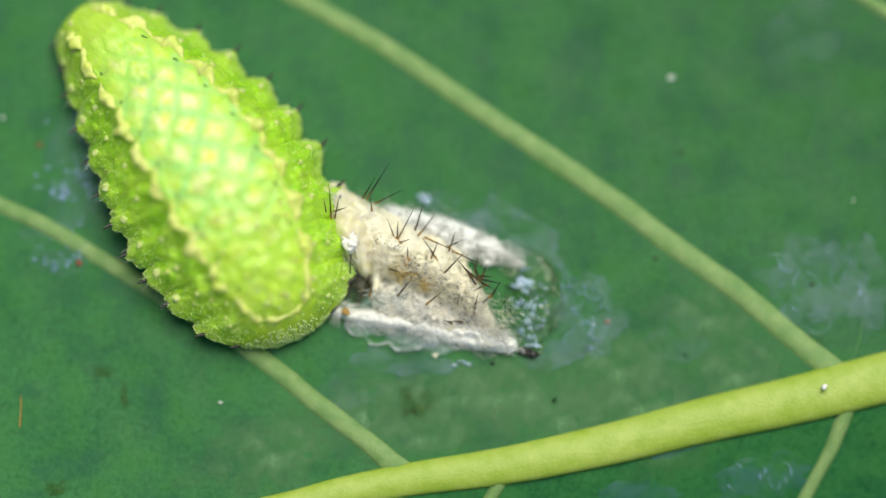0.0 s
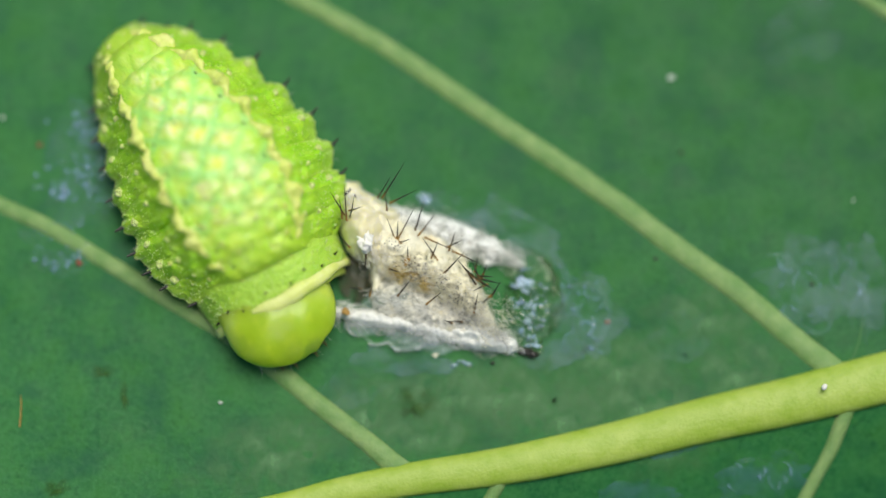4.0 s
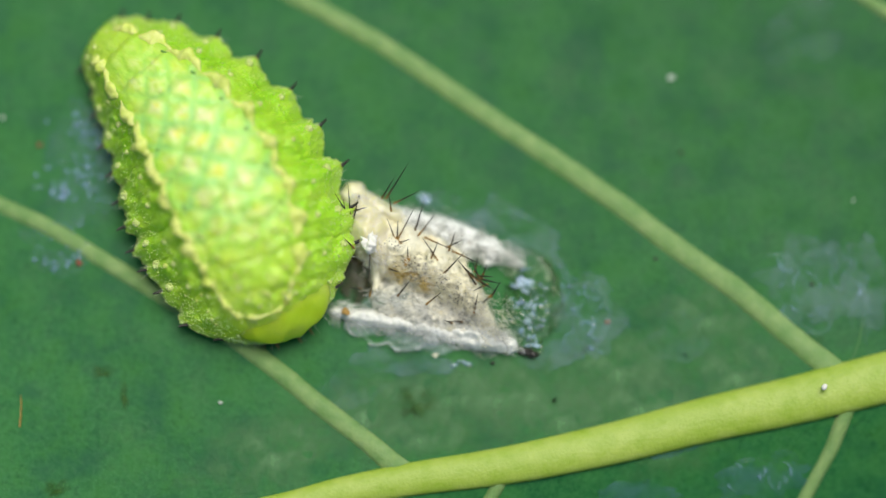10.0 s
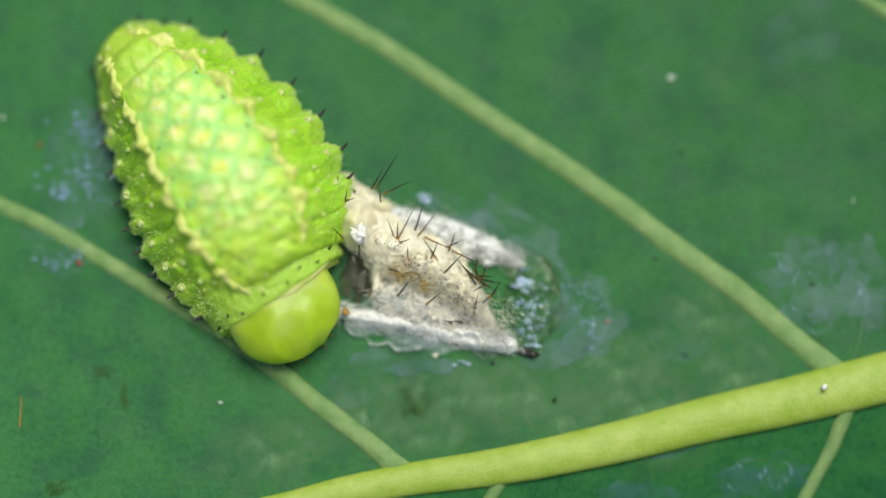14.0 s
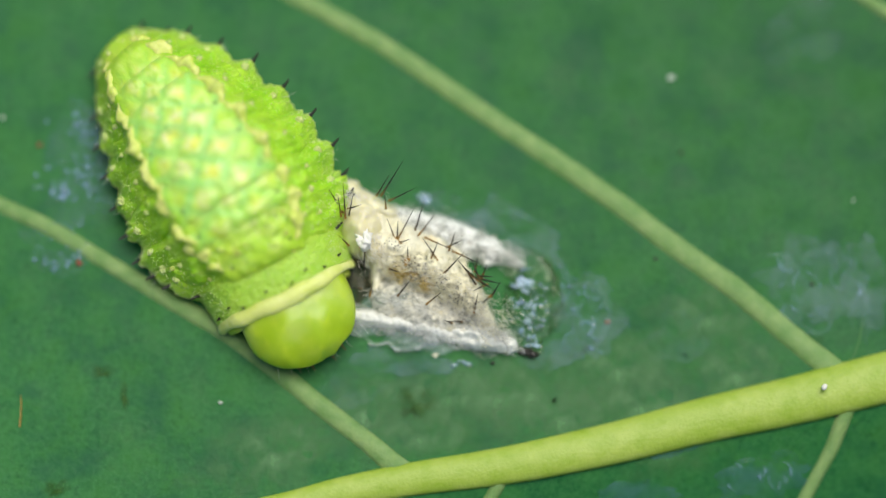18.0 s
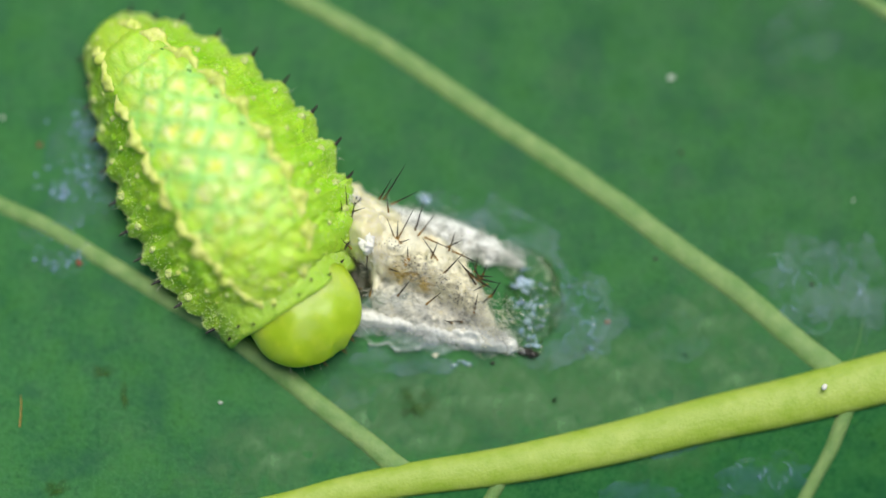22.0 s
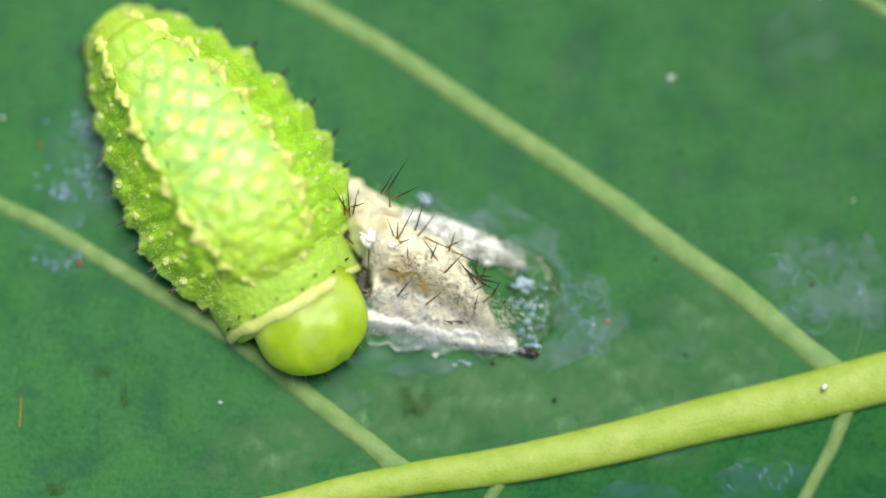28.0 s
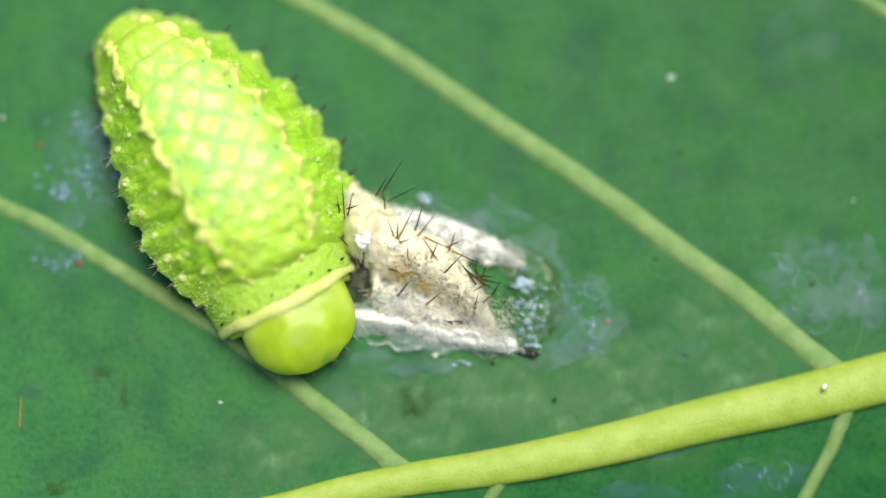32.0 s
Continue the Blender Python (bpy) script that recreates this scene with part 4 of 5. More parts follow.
caterpillar = thing("caterpillar", (0, 0, 0), "plump bright green caterpillar with cream lattice back and scalloped edges", "caterpillar")


def step01(x, a, b):
    t = min(1, max(0, (x - a) / (b - a)))
    return t * t * (3 - 2 * t)


def section(a, r):
    """Height of the skin over the leaf at a, 0 on the back to 1 at the edge, with the ridge at r."""
    if a < r:
        return 1 - 0.12 * (a / r) ** 2.2
    t = (a - r) / (1 - r)
    return 0.88 - 0.64 * t ** 1.25


def skin_point(i, q, w):
    """A point of ring i: q from -1 to 1 across, w from -0.5 to 0.5 along; the body's front is at +x."""
    s = (i + 0.5 + w) / RINGS
    hw, h, r = lerp(HALF_WIDTH, s), lerp(HEIGHT, s), lerp(RIDGE, s)
    a = abs(q)
    side = 1 if q > 0 else -1
    along = (i + w) * STEP
    size = min(1, hw / 2.6)
    skew = w + 0.10 * wobble(i * 3.1, side * 2.0, 0, 1.0, 13)
    lobe = max(0.0, 1 - abs(skew) / 0.5)
    over = max(0.0, abs(w) - 0.5) / 0.28
    if i == RINGS - 1 and w > 0:
        lobe, over = max(lobe, 0.65), 0.0
    edge, flank = step01(a, 0.72, 1.0), step01(a, r, r + 0.14)
    y = hw * q * (1 + edge * (0.125 * lobe ** 0.8 - 0.065) * size - flank * 0.05 * over)
    x = w * STEP - edge * 0.12 * lobe * size
    z = h * section(a, r)
    z += 0.10 * math.exp(-((a - r) / 0.05) ** 2) * (0.4 + 0.6 * lobe) * size
    z += flank * (1 - 0.55 * edge) * (0.15 * lobe - 0.08 - 0.22 * over) * size
    z += edge * 0.16 * lobe * size - (0.22 if i > 5 and w > 0 or i in (1, 2) and w < 0 else 0.05) * over * over * (1 - flank)
    f1, f2 = q * 2.5 + i + w + 0.5, q * 2.5 - (i + w + 0.5)
    d = max(abs(f1 - math.floor(f1) - 0.5), abs(f2 - math.floor(f2) - 0.5))
    mid = step01(a, r, r - 0.1)
    z += 0.055 * (1 - (2 * d) ** 2) * mid * (0.7 + 0.6 * wobble(along, y, 0, 1.5, 2)) * size
    z += (0.09 * wobble(along, y, 0, 0.33, 15) + 0.045 * wobble(along, y, 0, 0.16, 16)) * mid * (0.35 + 0.65 * step01(s, 0.5, 0.8)) * size
    z += (0.15 * wobble(along, y, 0, 1.1, 1) + 0.26 * wobble(along, y, 0, 0.42, 4) + 0.09 * wobble(along, y, 0, 0.15, 5)) * (0.2 + 0.8 * flank) * (1 - 0.5 * edge) * size
    y += (0.12 * wobble(along, q * 3, 0, 0.4, 6) + 0.09 * wobble(along, q * 3, 0, 0.17, 7)) * edge * size
    return x, y, z


def ring_geo(i):
    n = 34
    ws = [-0.78 + 1.56 * k / (n - 1) for k in range(n)]
    if i == 0:
        ws = [-0.64 + 1.42 * (k / (n - 1)) ** 1.5 for k in range(n)]
    if i == RINGS - 1:
        ws = [0.92 - 1.70 * (k / (n - 1)) ** 1.6 for k in range(n)][::-1]
    qs = [-1 + 2 * k / 96 for k in range(97)]
    verts, uvs = [], []
    for w in ws:
        line = [skin_point(i, q, w) for q in qs]
        xe, yl, zl = line[-1]
        xs, yr, zr = line[0]
        under = [(xe, yl * 0.95, zl * 0.6), (xe, yl * 0.84, 0.10), (xe, yl * 0.5, 0.03), (xe, 0, 0.02), (xs, yr * 0.5, 0.03), (xs, yr * 0.84, 0.10), (xs, yr * 0.95, zr * 0.6)]
        verts += line + under
        uvs += [(q, i + w + 0.5) for q in qs] + [(1.0, i + w + 0.5)] * 4 + [(-1.0, i + w + 0.5)] * 3
    cols = len(qs) + 7
    faces = quads(len(ws), cols, True)
    faces += [tuple(range(cols))[::-1], tuple((len(ws) - 1) * cols + j for j in range(cols))]
    return verts, faces, uvs


SPINE_MESH = spike_mesh("spine", BLACK, 0.55)
HAIR_MESH = spike_mesh("hair", HAIR)
dice = random.Random(11)


def cord(points, radius, m=10, seed=0, rough=0.9, grain_size=0.16):
    """A lumpy cord through (x, y, z) points; radius(f) gives its thickness at f from 0 to 1."""
    n = len(points)
    verts = []
    for k, p in enumerate(points):
        a, b = Vector(points[max(k - 1, 0)]), Vector(points[min(k + 1, n - 1)])
        t = (b - a).normalized()
        side = t.cross(Vector((0, 0, 1))).normalized()
        up = side.cross(t)
        for j in range(m):
            g = 2 * math.pi * j / m
            d = side * math.cos(g) * 1.15 + up * math.sin(g) * 0.9
            v = Vector(p) + d * radius(k / (n - 1))
            v += d * radius(k / (n - 1)) * rough * wobble(v.x + seed * 1.7, v.y, v.z, grain_size, seed)
            verts.append(tuple(v))
    return verts, quads(n, m, True) + [tuple(range(m))[::-1], tuple((n - 1) * m + j for j in range(m))]


def lobe_geo(i, side):
    """The cream crest on a dorsal ridge of ring i, bowed outwards."""
    lo, hi = (-0.60 if i else -0.30) + 0.06 * dice.random(), 0.56 - 0.06 * dice.random()
    lean = dice.uniform(-0.02, 0.05)
    points = []
    for k in range(26):
        w = lo + (hi - lo) * k / 25
        r = lerp(RIDGE, (i + 0.5 + w) / RINGS)
        x, y, z = skin_point(i, side * (r - 0.035 + 0.075 * math.cos(math.pi * w * 0.95) + lean * w), w)
        points.append((x, y, z - 0.035))
    return cord(points, lambda f: 0.118 * max(0.2, math.sin(math.pi * (0.06 + 0.88 * f))) ** 0.9 * (1 + 0.8 * math.exp(-((f - 0.5) / 0.22) ** 2)), 12, i + side * 0.4, 1.2, 0.30)


def crescent_geo():
    """The two ridges joined across the front of the hood."""
    points = []
    for k in range(60):
        g = math.pi * (k / 59)
        c, v = math.cos(g), math.sin(g)
        q = 0.42 * math.copysign(abs(c) ** 0.55, c)
        x, y, z = skin_point(RINGS - 1, q, -0.62 + 1.02 * v ** 0.62 + 0.04 * wobble(k / 6, 0, 0, 1.0, 3))
        points.append((x, y, z - 0.01))
    return cord(points, lambda f: 0.075 + 0.03 * math.sin(f * 37), 10, 5)


def granules(i, count):
    geos = []
    for _ in range(count):
        side = dice.choice((-1, 1))
        a = 1 - 0.48 * dice.random() ** 2.2
        w = dice.uniform(-0.5, 0.5)
        r = dice.uniform(0.012, 0.028) * (1.7 if dice.random() < 0.10 else 1.0)
        if i >= 7 and dice.random() < 0.4:
            side, a, w = dice.choice((-1, 1)), dice.uniform(0.05, 0.98), dice.uniform(-0.5, 0.5 if i < 9 else 0.9)
            r = dice.uniform(0.016, 0.038)
        x, y, z = skin_point(i, side * a, w)
        up = 1.7 if r < 0.035 else 0.9
        v = [(x + r, y, z), (x, y + r, z), (x - r, y, z), (x, y - r, z), (x, y + side * r * 1.2 * a, z + up * r), (x, y, z - r)]
        geos.append((v, [(0, 1, 4), (1, 2, 4), (2, 3, 4), (3, 0, 4), (1, 0, 5), (2, 1, 5), (3, 2, 5), (0, 3, 5)]))
    if i == RINGS - 1:
        for _ in range(420):
            q, w = dice.uniform(-1, 1), 0.92 - 0.30 * dice.random() ** 2
            x, y, z = skin_point(i, q, w)
            r = dice.uniform(0.022, 0.045)
            v, f = blob(r * 1.5, r, r, 0, 1, 0, 6, 4)
            geos.append(([(p[0] + x, p[1] + y, p[2] + z) for p in v], f))
    return join(*geos)


def tubercle(i, q, w, r, parent, mat=CREAM, name="tubercle"):
    """A cream wart crowned with grains."""
    x, y, z = skin_point(i, q, w)
    geos = [blob(r, r, r * 0.8, 0.3, 0.1, i + q, 12, 8)]
    for k in range(9):
        g, b = dice.uniform(0, 6.28), dice.uniform(0.2, 1.1)
        c = (r * 0.95 * math.sin(b) * math.cos(g), r * 0.95 * math.sin(b) * math.sin(g), r * 0.75 * math.cos(b))
        v, f = blob(r * 0.3, r * 0.3, r * 0.3, 0, 1, 0, 6, 4)
        geos.append(([(p[0] + c[0], p[1] + c[1], p[2] + c[2]) for p in v], f))
    o = part(name, join(*geos), mat, parent)
    o.location = (x * MM, y * MM, z * MM)
    return o


segments = []
for i in range(RINGS):
    name = "tail" if i == 0 else "hood" if i == RINGS - 1 else "segment"
    seg = part(name, ring_geo(i), SKIN, caterpillar)
    segments.append(seg)
    part("granulation", granules(i, 420 if i < 6 else 620 if i < 9 else 1100), GRAIN, seg, "cream granules")["kind"] = "stuff"
    if i == RINGS - 1:
        part("ridge_lobe", crescent_geo(), CREAM, seg, "cream crest joining the ridges")
        for _ in range(24):
            tubercle(i, dice.uniform(-0.9, 0.9), dice.uniform(-0.45, 0.25), dice.uniform(0.05, 0.09), seg, dice.choice((CREAM, WART)))
    for side in (-1, 1):
        if i == 0:
            part("ridge_lobe", lobe_geo(i, side), CREAM, seg, "cream crest of the dorsal ridge")
            for a, w in ((0.90, 0.2), (0.80, -0.15), (0.62, 0.25), (0.30, -0.34), (0.68, -0.36)):
                tubercle(i, side * a, w, dice.uniform(0.06, 0.10), seg, WART)
        elif i < RINGS - 1:
            part("ridge_lobe", lobe_geo(i, side), CREAM, seg, "cream crest of the dorsal ridge")
            pit = part("pit", blob(0.11, 0.05, 0.04, 0.5, 0.1, i, 14, 8), PIT, seg, "dark green dimple inside the ridge")
            x, y, z = skin_point(i, side * (lerp(RIDGE, (i + 0.9) / RINGS) - 0.085), 0.40)
            pit.matrix_basis = pose(x * MM, y * MM, (z - 0.012) * MM, 0, 0, side * 18)
            tubercle(i, side * (0.88 + 0.04 * dice.random()), dice.uniform(-0.12, 0.05), dice.uniform(0.11, 0.15), seg, WART)
            tubercle(i, side * (0.70 + 0.06 * dice.random()), dice.uniform(-0.2, 0.2), dice.uniform(0.07, 0.11), seg, WART)
            if i > 6:
                for _ in range(7):
                    tubercle(i, side * dice.uniform(0.08, 0.85), dice.uniform(-0.45, 0.45), dice.uniform(0.05, 0.095), seg, dice.choice((CREAM, WART)))
        spots = ((0.99, -0.02),) if i else ((0.97, -0.34), (0.97, 0.3))
        for a, w in spots if i < RINGS - 1 else ((0.98, 0.10), (0.95, 0.62)):
            x, y, z = skin_point(i, side * a, w)
            tip_at = (x - (0.10 if i == 0 else 0.05), y + side * 0.28, z + 0.06)
            put_spike("spine", SPINE_MESH, (x, y - side * 0.02, z), tip_at, 0.060, seg, "short black spine")
        for _ in range(2 if 0 < i < RINGS - 1 else 0):
            w, a = dice.uniform(-0.3, 0.3), dice.uniform(0.95, 1.0)
            x, y, z = skin_point(i, side * a, w)
            put_spike("hair", HAIR_MESH, (x, y, z), (x + dice.uniform(-0.15, 0.15), y + side * dice.uniform(0.18, 0.34), z * 0.8), 0.009, seg, "fine pale hair")


# the flap in front of the hood, its thick yellow lip and the fold below
def collar_point(q, b, half=2.36, high=1.95):
    """On the collar at q from -1 to 1 across, b millimetres behind its front."""
    a = abs(q)
    wide = half + 0.10 * min(b, 1.0)
    x = -b + 0.16 * (1 - q * q) + 0.06 * wobble(q * 3, b, 0, 1.0, 21)
    y = wide * math.copysign(a ** 0.92, q)
    z = (high + 0.22 * b) * (0.14 + 0.86 * (1 - a ** 2.4) ** 0.62) + 0.05 * wobble(x, y, 0, 0.6, 22)
    return x, y, z


def collar_geo():
    verts, uvs = [], []
    qs = [-1 + 2 * k / 72 for k in range(73)]
    rows = [(1.7 - 1.7 * k / 20, 0.0) for k in range(21)] + [(-0.05, 0.05), (-0.06, 0.14), (0.0, 0.22), (0.2, 0.30)]
    for b, drop in rows:
        for q in qs:
            x, y, z = collar_point(q, b)
            verts.append((x, y * (1 - 0.5 * drop), max(0.05, z - drop)))
            uvs.append((3 + y / 3.3, 8.6 - b / 1.19))
    return verts, quads(len(rows), len(qs)), uvs


collar = part("collar", collar_geo(), SKIN, caterpillar, "soft green flap behind the lip")
grit = []
for _ in range(420):
    q, b = dice.uniform(-1, 1), dice.uniform(0.05, 1.1)
    if dice.random() < 0.5:
        q = math.copysign(0.75 + 0.25 * dice.random(), q)
    x, y, z = collar_point(q, b)
    r = dice.uniform(0.012, 0.028)
    v, f = blob(r, r, r * 1.4, 0, 1, 0, 5, 4)
    grit.append(([(p[0] + x, p[1] + y, p[2] + z) for p in v], f))
part("granulation", join(*grit), GRAIN, collar, "cream granules")["kind"] = "stuff"
for q, b in ((-0.90, 0.20), (-0.70, 0.38), (-0.52, 0.15), (-0.16, 0.30), (0.14, 0.17), (0.37, 0.36), (0.60, 0.16), (0.84, 0.30)):
    x, y, z = collar_point(q, b)
    put_spike("spine", SPINE_MESH, (x, y, z - 0.03), (x + 0.03, y + 0.12 * q, z + 0.14), 0.046, collar, "short black spine")


def lip_geo(half, high, thick, ahead, seed, span=0.985):
    points = []
    for k in range(70):
        q = span * (-1 + 2 * k / 69)
        x, y, z = collar_point(q, 0.0, half, high)
        points.append((x + ahead + 0.16 * wobble(q * 2.0, 3, 0, 1.0, seed + 2), y, max(0.2, z) - 0.10 + 0.07 * wobble(q * 2.2, 0, 0, 1.0, seed)))
    return cord(points, lambda f: thick * (0.55 + 0.45 * math.sin(math.pi * min(1, max(0, 0.1 + 0.9 * f)))) * (1 + 0.22 * wobble(f * 5, 0, 0, 1.0, seed + 1)), 14, seed, 0.25, 0.6)


lip = part("collar_rim", lip_geo(2.32, 1.90, 0.25, 0.08, 3), RIM, caterpillar, "thick pale yellow collar rim")
part("collar_fold", lip_geo(2.12, 1.62, 0.22, 0.26, 8, 0.96), HEAD, lip, "yellow-green fold below the rim")


def head_geo():
    """A smooth swollen head, its tip at x = 0, drawn back under the hood."""
    verts = []
    n, m = 48, 60
    for k in range(n):
        b = 4.0 * (k / (n - 1)) ** 1.7
        f = (1 - (1 - min(1, b / 1.75)) ** 2.15) ** (1 / 2.15)
        hw = 1.86 * f
        top, low = 0.78 + 1.12 * f, 0.78 - 0.72 * f
        for j in range(m):
            g = 2 * math.pi * j / m
            c, v = math.cos(g), math.sin(g)
            e = (abs(c) ** 2.15 + abs(v) ** 2.15) ** (-1 / 2.15)
            y = hw * c * e
            z = 0.78 + ((top - 0.78) if v > 0 else (0.78 - low)) * v * e
            y *= 1 + 0.06 * wobble(b, y, z, 1.2, 5)
            z += 0.13 * wobble(b, y, z, 0.9, 8) - 0.03 * math.exp(-(y / 0.2) ** 2) * (1 if v > 0 else 0) * f
            verts.append((-b - 0.26 * abs(wobble(0, y, z, 0.8, 12)) - 0.10 * abs(y) * (1 - f), y, z))
    return verts, [f[::-1] for f in quads(n, m, True)] + [tuple((n - 1) * m + j for j in range(m))[::-1]]


head = part("head", head_geo(), HEAD, caterpillar, "smooth pale green swollen head")
for side in (-1, 1):
    for x, y, s in ((-0.10, 0.35, 1.0), (-0.25, 0.75, 0.8)):
        put_spike("leg", spike_mesh("leg", BROWN), (x - 0.25, side * y, 0.35), (x + 0.12, side * y * 1.05, 0.08), 0.08 * s, head, "tiny brown leg")
    for y in (0.4, 0.9, 1.3):
        put_spike("hair", HAIR_MESH, (-0.3 - 0.25 * y, side * y, 0.5), (0.16 - 0.3 * y, side * (y + 0.15), 0.3), 0.008, head, "fine pale hair")


# ---------------------------------------------------------------- movement
moments, pulls = [], []


def moment(t, tail, mid, left, right, mouth, roll, out_by, lip_by, dip=(0, 0)):
    """Where the caterpillar's tail tip, middle, collar ends and head tip are at t seconds, how far it leans over, how far collar and lip stand out, and which ring sinks into a fold by how much."""
    moments.append((t, *[Vector(p) for p in (tail, mid, left, right, mouth)], roll, out_by, lip_by, dip))


def pull(t, dx, dy):
    """How far the husk's front is tugged at t seconds."""
    pulls.append((t, dx, dy))


def turned(p, heading, z=0.0, roll=0.0):
    return pose(p.x * MM, p.y * MM, z * MM, roll, 0, math.degrees(heading))


SHRINK = (0.13, 0.10, 0.06, 0.03, 0.03, 0.07, 0.14, 0.22, 0.22)  # how the gaps between rings share a shortening


def body_poses(tail, mid, left, right, mouth, out_by, lip_by):
    """Poses of the rings, the collar, its lip and the head; out_by, lip_by: how far the collar and lip stand out, 0 to 1."""
    front = (left + right) / 2
    across = (right - left).normalized()
    ahead = Vector((across.y, -across.x))
    front = front - ahead * 0.1
    tucked = 1 - min(1, out_by / 0.15)
    nose = front + ahead * (0.42 * tucked - 0.73 * out_by ** 1.3)
    axis = nose - tail
    sm = min(0.65, max(0.4, (mid - tail).dot(axis) / axis.length_squared))
    side = Vector((-axis.y, axis.x)).normalized()
    bow = (mid - tail).dot(side)

    def at(s):
        return tail + axis * s + side * bow * s * (1 - s) / (sm * (1 - sm))

    short = LENGTH - axis.length
    places = [STEP * 0.5 - 0.02 * short]
    for share in SHRINK:
        places.append(places[-1] + STEP - share * short)
    out = []
    for i in range(RINGS):
        s = places[i] / (places[-1] + STEP * 0.5)
        d = at(s + 0.05) - at(s - 0.05)
        d.normalize()
        k = step01(s, 0.7, 1.0)
        d = (d * (1 - k) + ahead * k).normalized()
        p = at(s)
        if i == RINGS - 1:
            p = nose - ahead * 0.5 * STEP
        out.append((p, math.atan2(d.y, d.x), 0.0))
    turn = math.atan2(ahead.y, ahead.x)
    back = 1.05 * tucked
    out.append((front - ahead * back, turn, 0.0))
    out.append((front - ahead * (back + 0.55 * (1 - lip_by)), turn, -0.35 * (1 - lip_by)))
    reach, aside = (mouth - front).dot(ahead), (mouth - front).dot(across)
    out.append((front + ahead * (reach - 0.02) + across * (aside - 0.12 * lip_by), turn, 0.0))
    return out


def motions():
    moment(0, (-11.70, 7.31), (-7.40, 2.12), (-7.05, -2.95), (-3.25, -1.55), (-5.50, -1.9), -4.5, 0, 0)
    moment(0.5, (-10.94, 7.04), (-7.43, 2.12), (-7.25, -2.74), (-3.37, -1.31), (-5.49, -2.41), 0.6, 0.1, 0)
    moment(1, (-11.34, 7.31), (-7.45, 2.12), (-5.99, -2.78), (-2.38, -0.01), (-3.69, -2.54), 5.7, 0.15, 0)
    moment(1.5, (-11.07, 6.95), (-7.26, 2.12), (-7.44, -2.71), (-2.99, -1.01), (-5.06, -3.12), 1.0, 0.15, 0)
    moment(2, (-11.06, 6.76), (-7.07, 2.12), (-7.00, -2.85), (-2.94, -0.80), (-4.48, -3.16), -3.7, 0.11, 0)
    moment(2.5, (-10.53, 6.49), (-7.06, 2.12), (-7.15, -2.57), (-3.15, -1.06), (-4.87, -3.40), -2.5, 0.5, 0.7)
    moment(3, (-10.61, 6.31), (-7.05, 2.12), (-7.05, -2.75), (-3.17, -0.88), (-4.71, -3.32), -1.2, 0.7, 0.9)
    moment(3.5, (-10.44, 6.58), (-7.01, 2.12), (-6.71, -2.66), (-3.31, -0.79), (-4.20, -3.62), -0.3, 0.8, 0.9)
    moment(5.5, (-10.70, 6.55), (-6.88, 2.12), (-6.94, -2.66), (-3.26, -0.52), (-4.24, -3.46), 3.1, 0.6, 0.9)
    moment(6, (-10.94, 6.44), (-6.84, 2.12), (-6.87, -2.93), (-2.99, -0.88), (-4.20, -3.81), 3.9, 0.7, 0.9)
    moment(6.5, (-10.88, 6.55), (-6.70, 2.12), (-7.38, -2.48), (-3.15, -1.06), (-5.07, -3.29), 2.9, 0.3, 0.5)
    moment(7, (-10.71, 6.86), (-6.56, 2.12), (-7.58, -2.22), (-3.17, -0.52), (-4.70, -3.34), 1.9, 0.2, 0.6)
    moment(7.5, (-10.65, 6.55), (-6.65, 2.12), (-7.22, -2.57), (-3.20, -0.88), (-4.72, -3.68), 3.8, 0.5, 0.9)
    moment(8, (-10.71, 6.62), (-6.74, 2.12), (-7.31, -2.71), (-3.11, -0.70), (-4.02, -3.65), 5.7, 0.5, 0.9)
    moment(8.5, (-10.79, 6.62), (-6.80, 2.12), (-7.28, -2.70), (-3.25, -0.88), (-4.48, -3.74), 6.0, 0.5, 0.8)
    moment(9, (-11.10, 6.31), (-6.87, 2.12), (-6.96, -2.93), (-3.29, -0.43), (-3.64, -3.33), 6.0, 0.5, 0.6)
    moment(9.5, (-10.35, 6.76), (-6.85, 2.12), (-6.94, -2.84), (-3.15, -0.79), (-3.96, -3.69), 6.0, 0.5, 0.8)
    moment(10, (-10.94, 6.67), (-6.83, 2.12), (-7.69, -2.81), (-3.37, -1.66), (-4.85, -3.12), 3.9, 0.03, 0)
    moment(10.5, (-10.35, 6.58), (-6.75, 2.12), (-7.98, -2.51), (-3.39, -1.41), (-5.35, -3.05), 5.5, 0.06, 0)
    moment(11, (-10.71, 6.76), (-6.67, 2.12), (-6.89, -2.65), (-3.10, -1.04), (-4.72, -3.27), 6.0, 0.2, 0.2)
    moment(11.5, (-10.44, 6.86), (-6.72, 2.12), (-7.38, -2.70), (-3.43, -0.88), (-4.93, -3.54), 3.4, 0.4, 0.8)
    moment(12, (-10.17, 6.67), (-6.76, 2.12), (-7.75, -2.57), (-3.38, -0.61), (-4.50, -3.60), -0.2, 0.4, 0.8)
    moment(12.5, (-10.71, 6.67), (-6.77, 2.12), (-7.28, -2.75), (-3.31, -0.88), (-4.74, -3.70), 2.8, 0.4, 0.8)
    moment(13, (-10.58, 6.86), (-6.78, 2.12), (-8.38, -1.86), (-3.70, -0.52), (-5.72, -3.02), 5.7, 0.08, 0.1)
    moment(13.5, (-10.62, 6.95), (-6.74, 2.12), (-7.79, -2.25), (-3.43, -0.88), (-5.39, -3.22), 4.8, 0.12, 0.2)
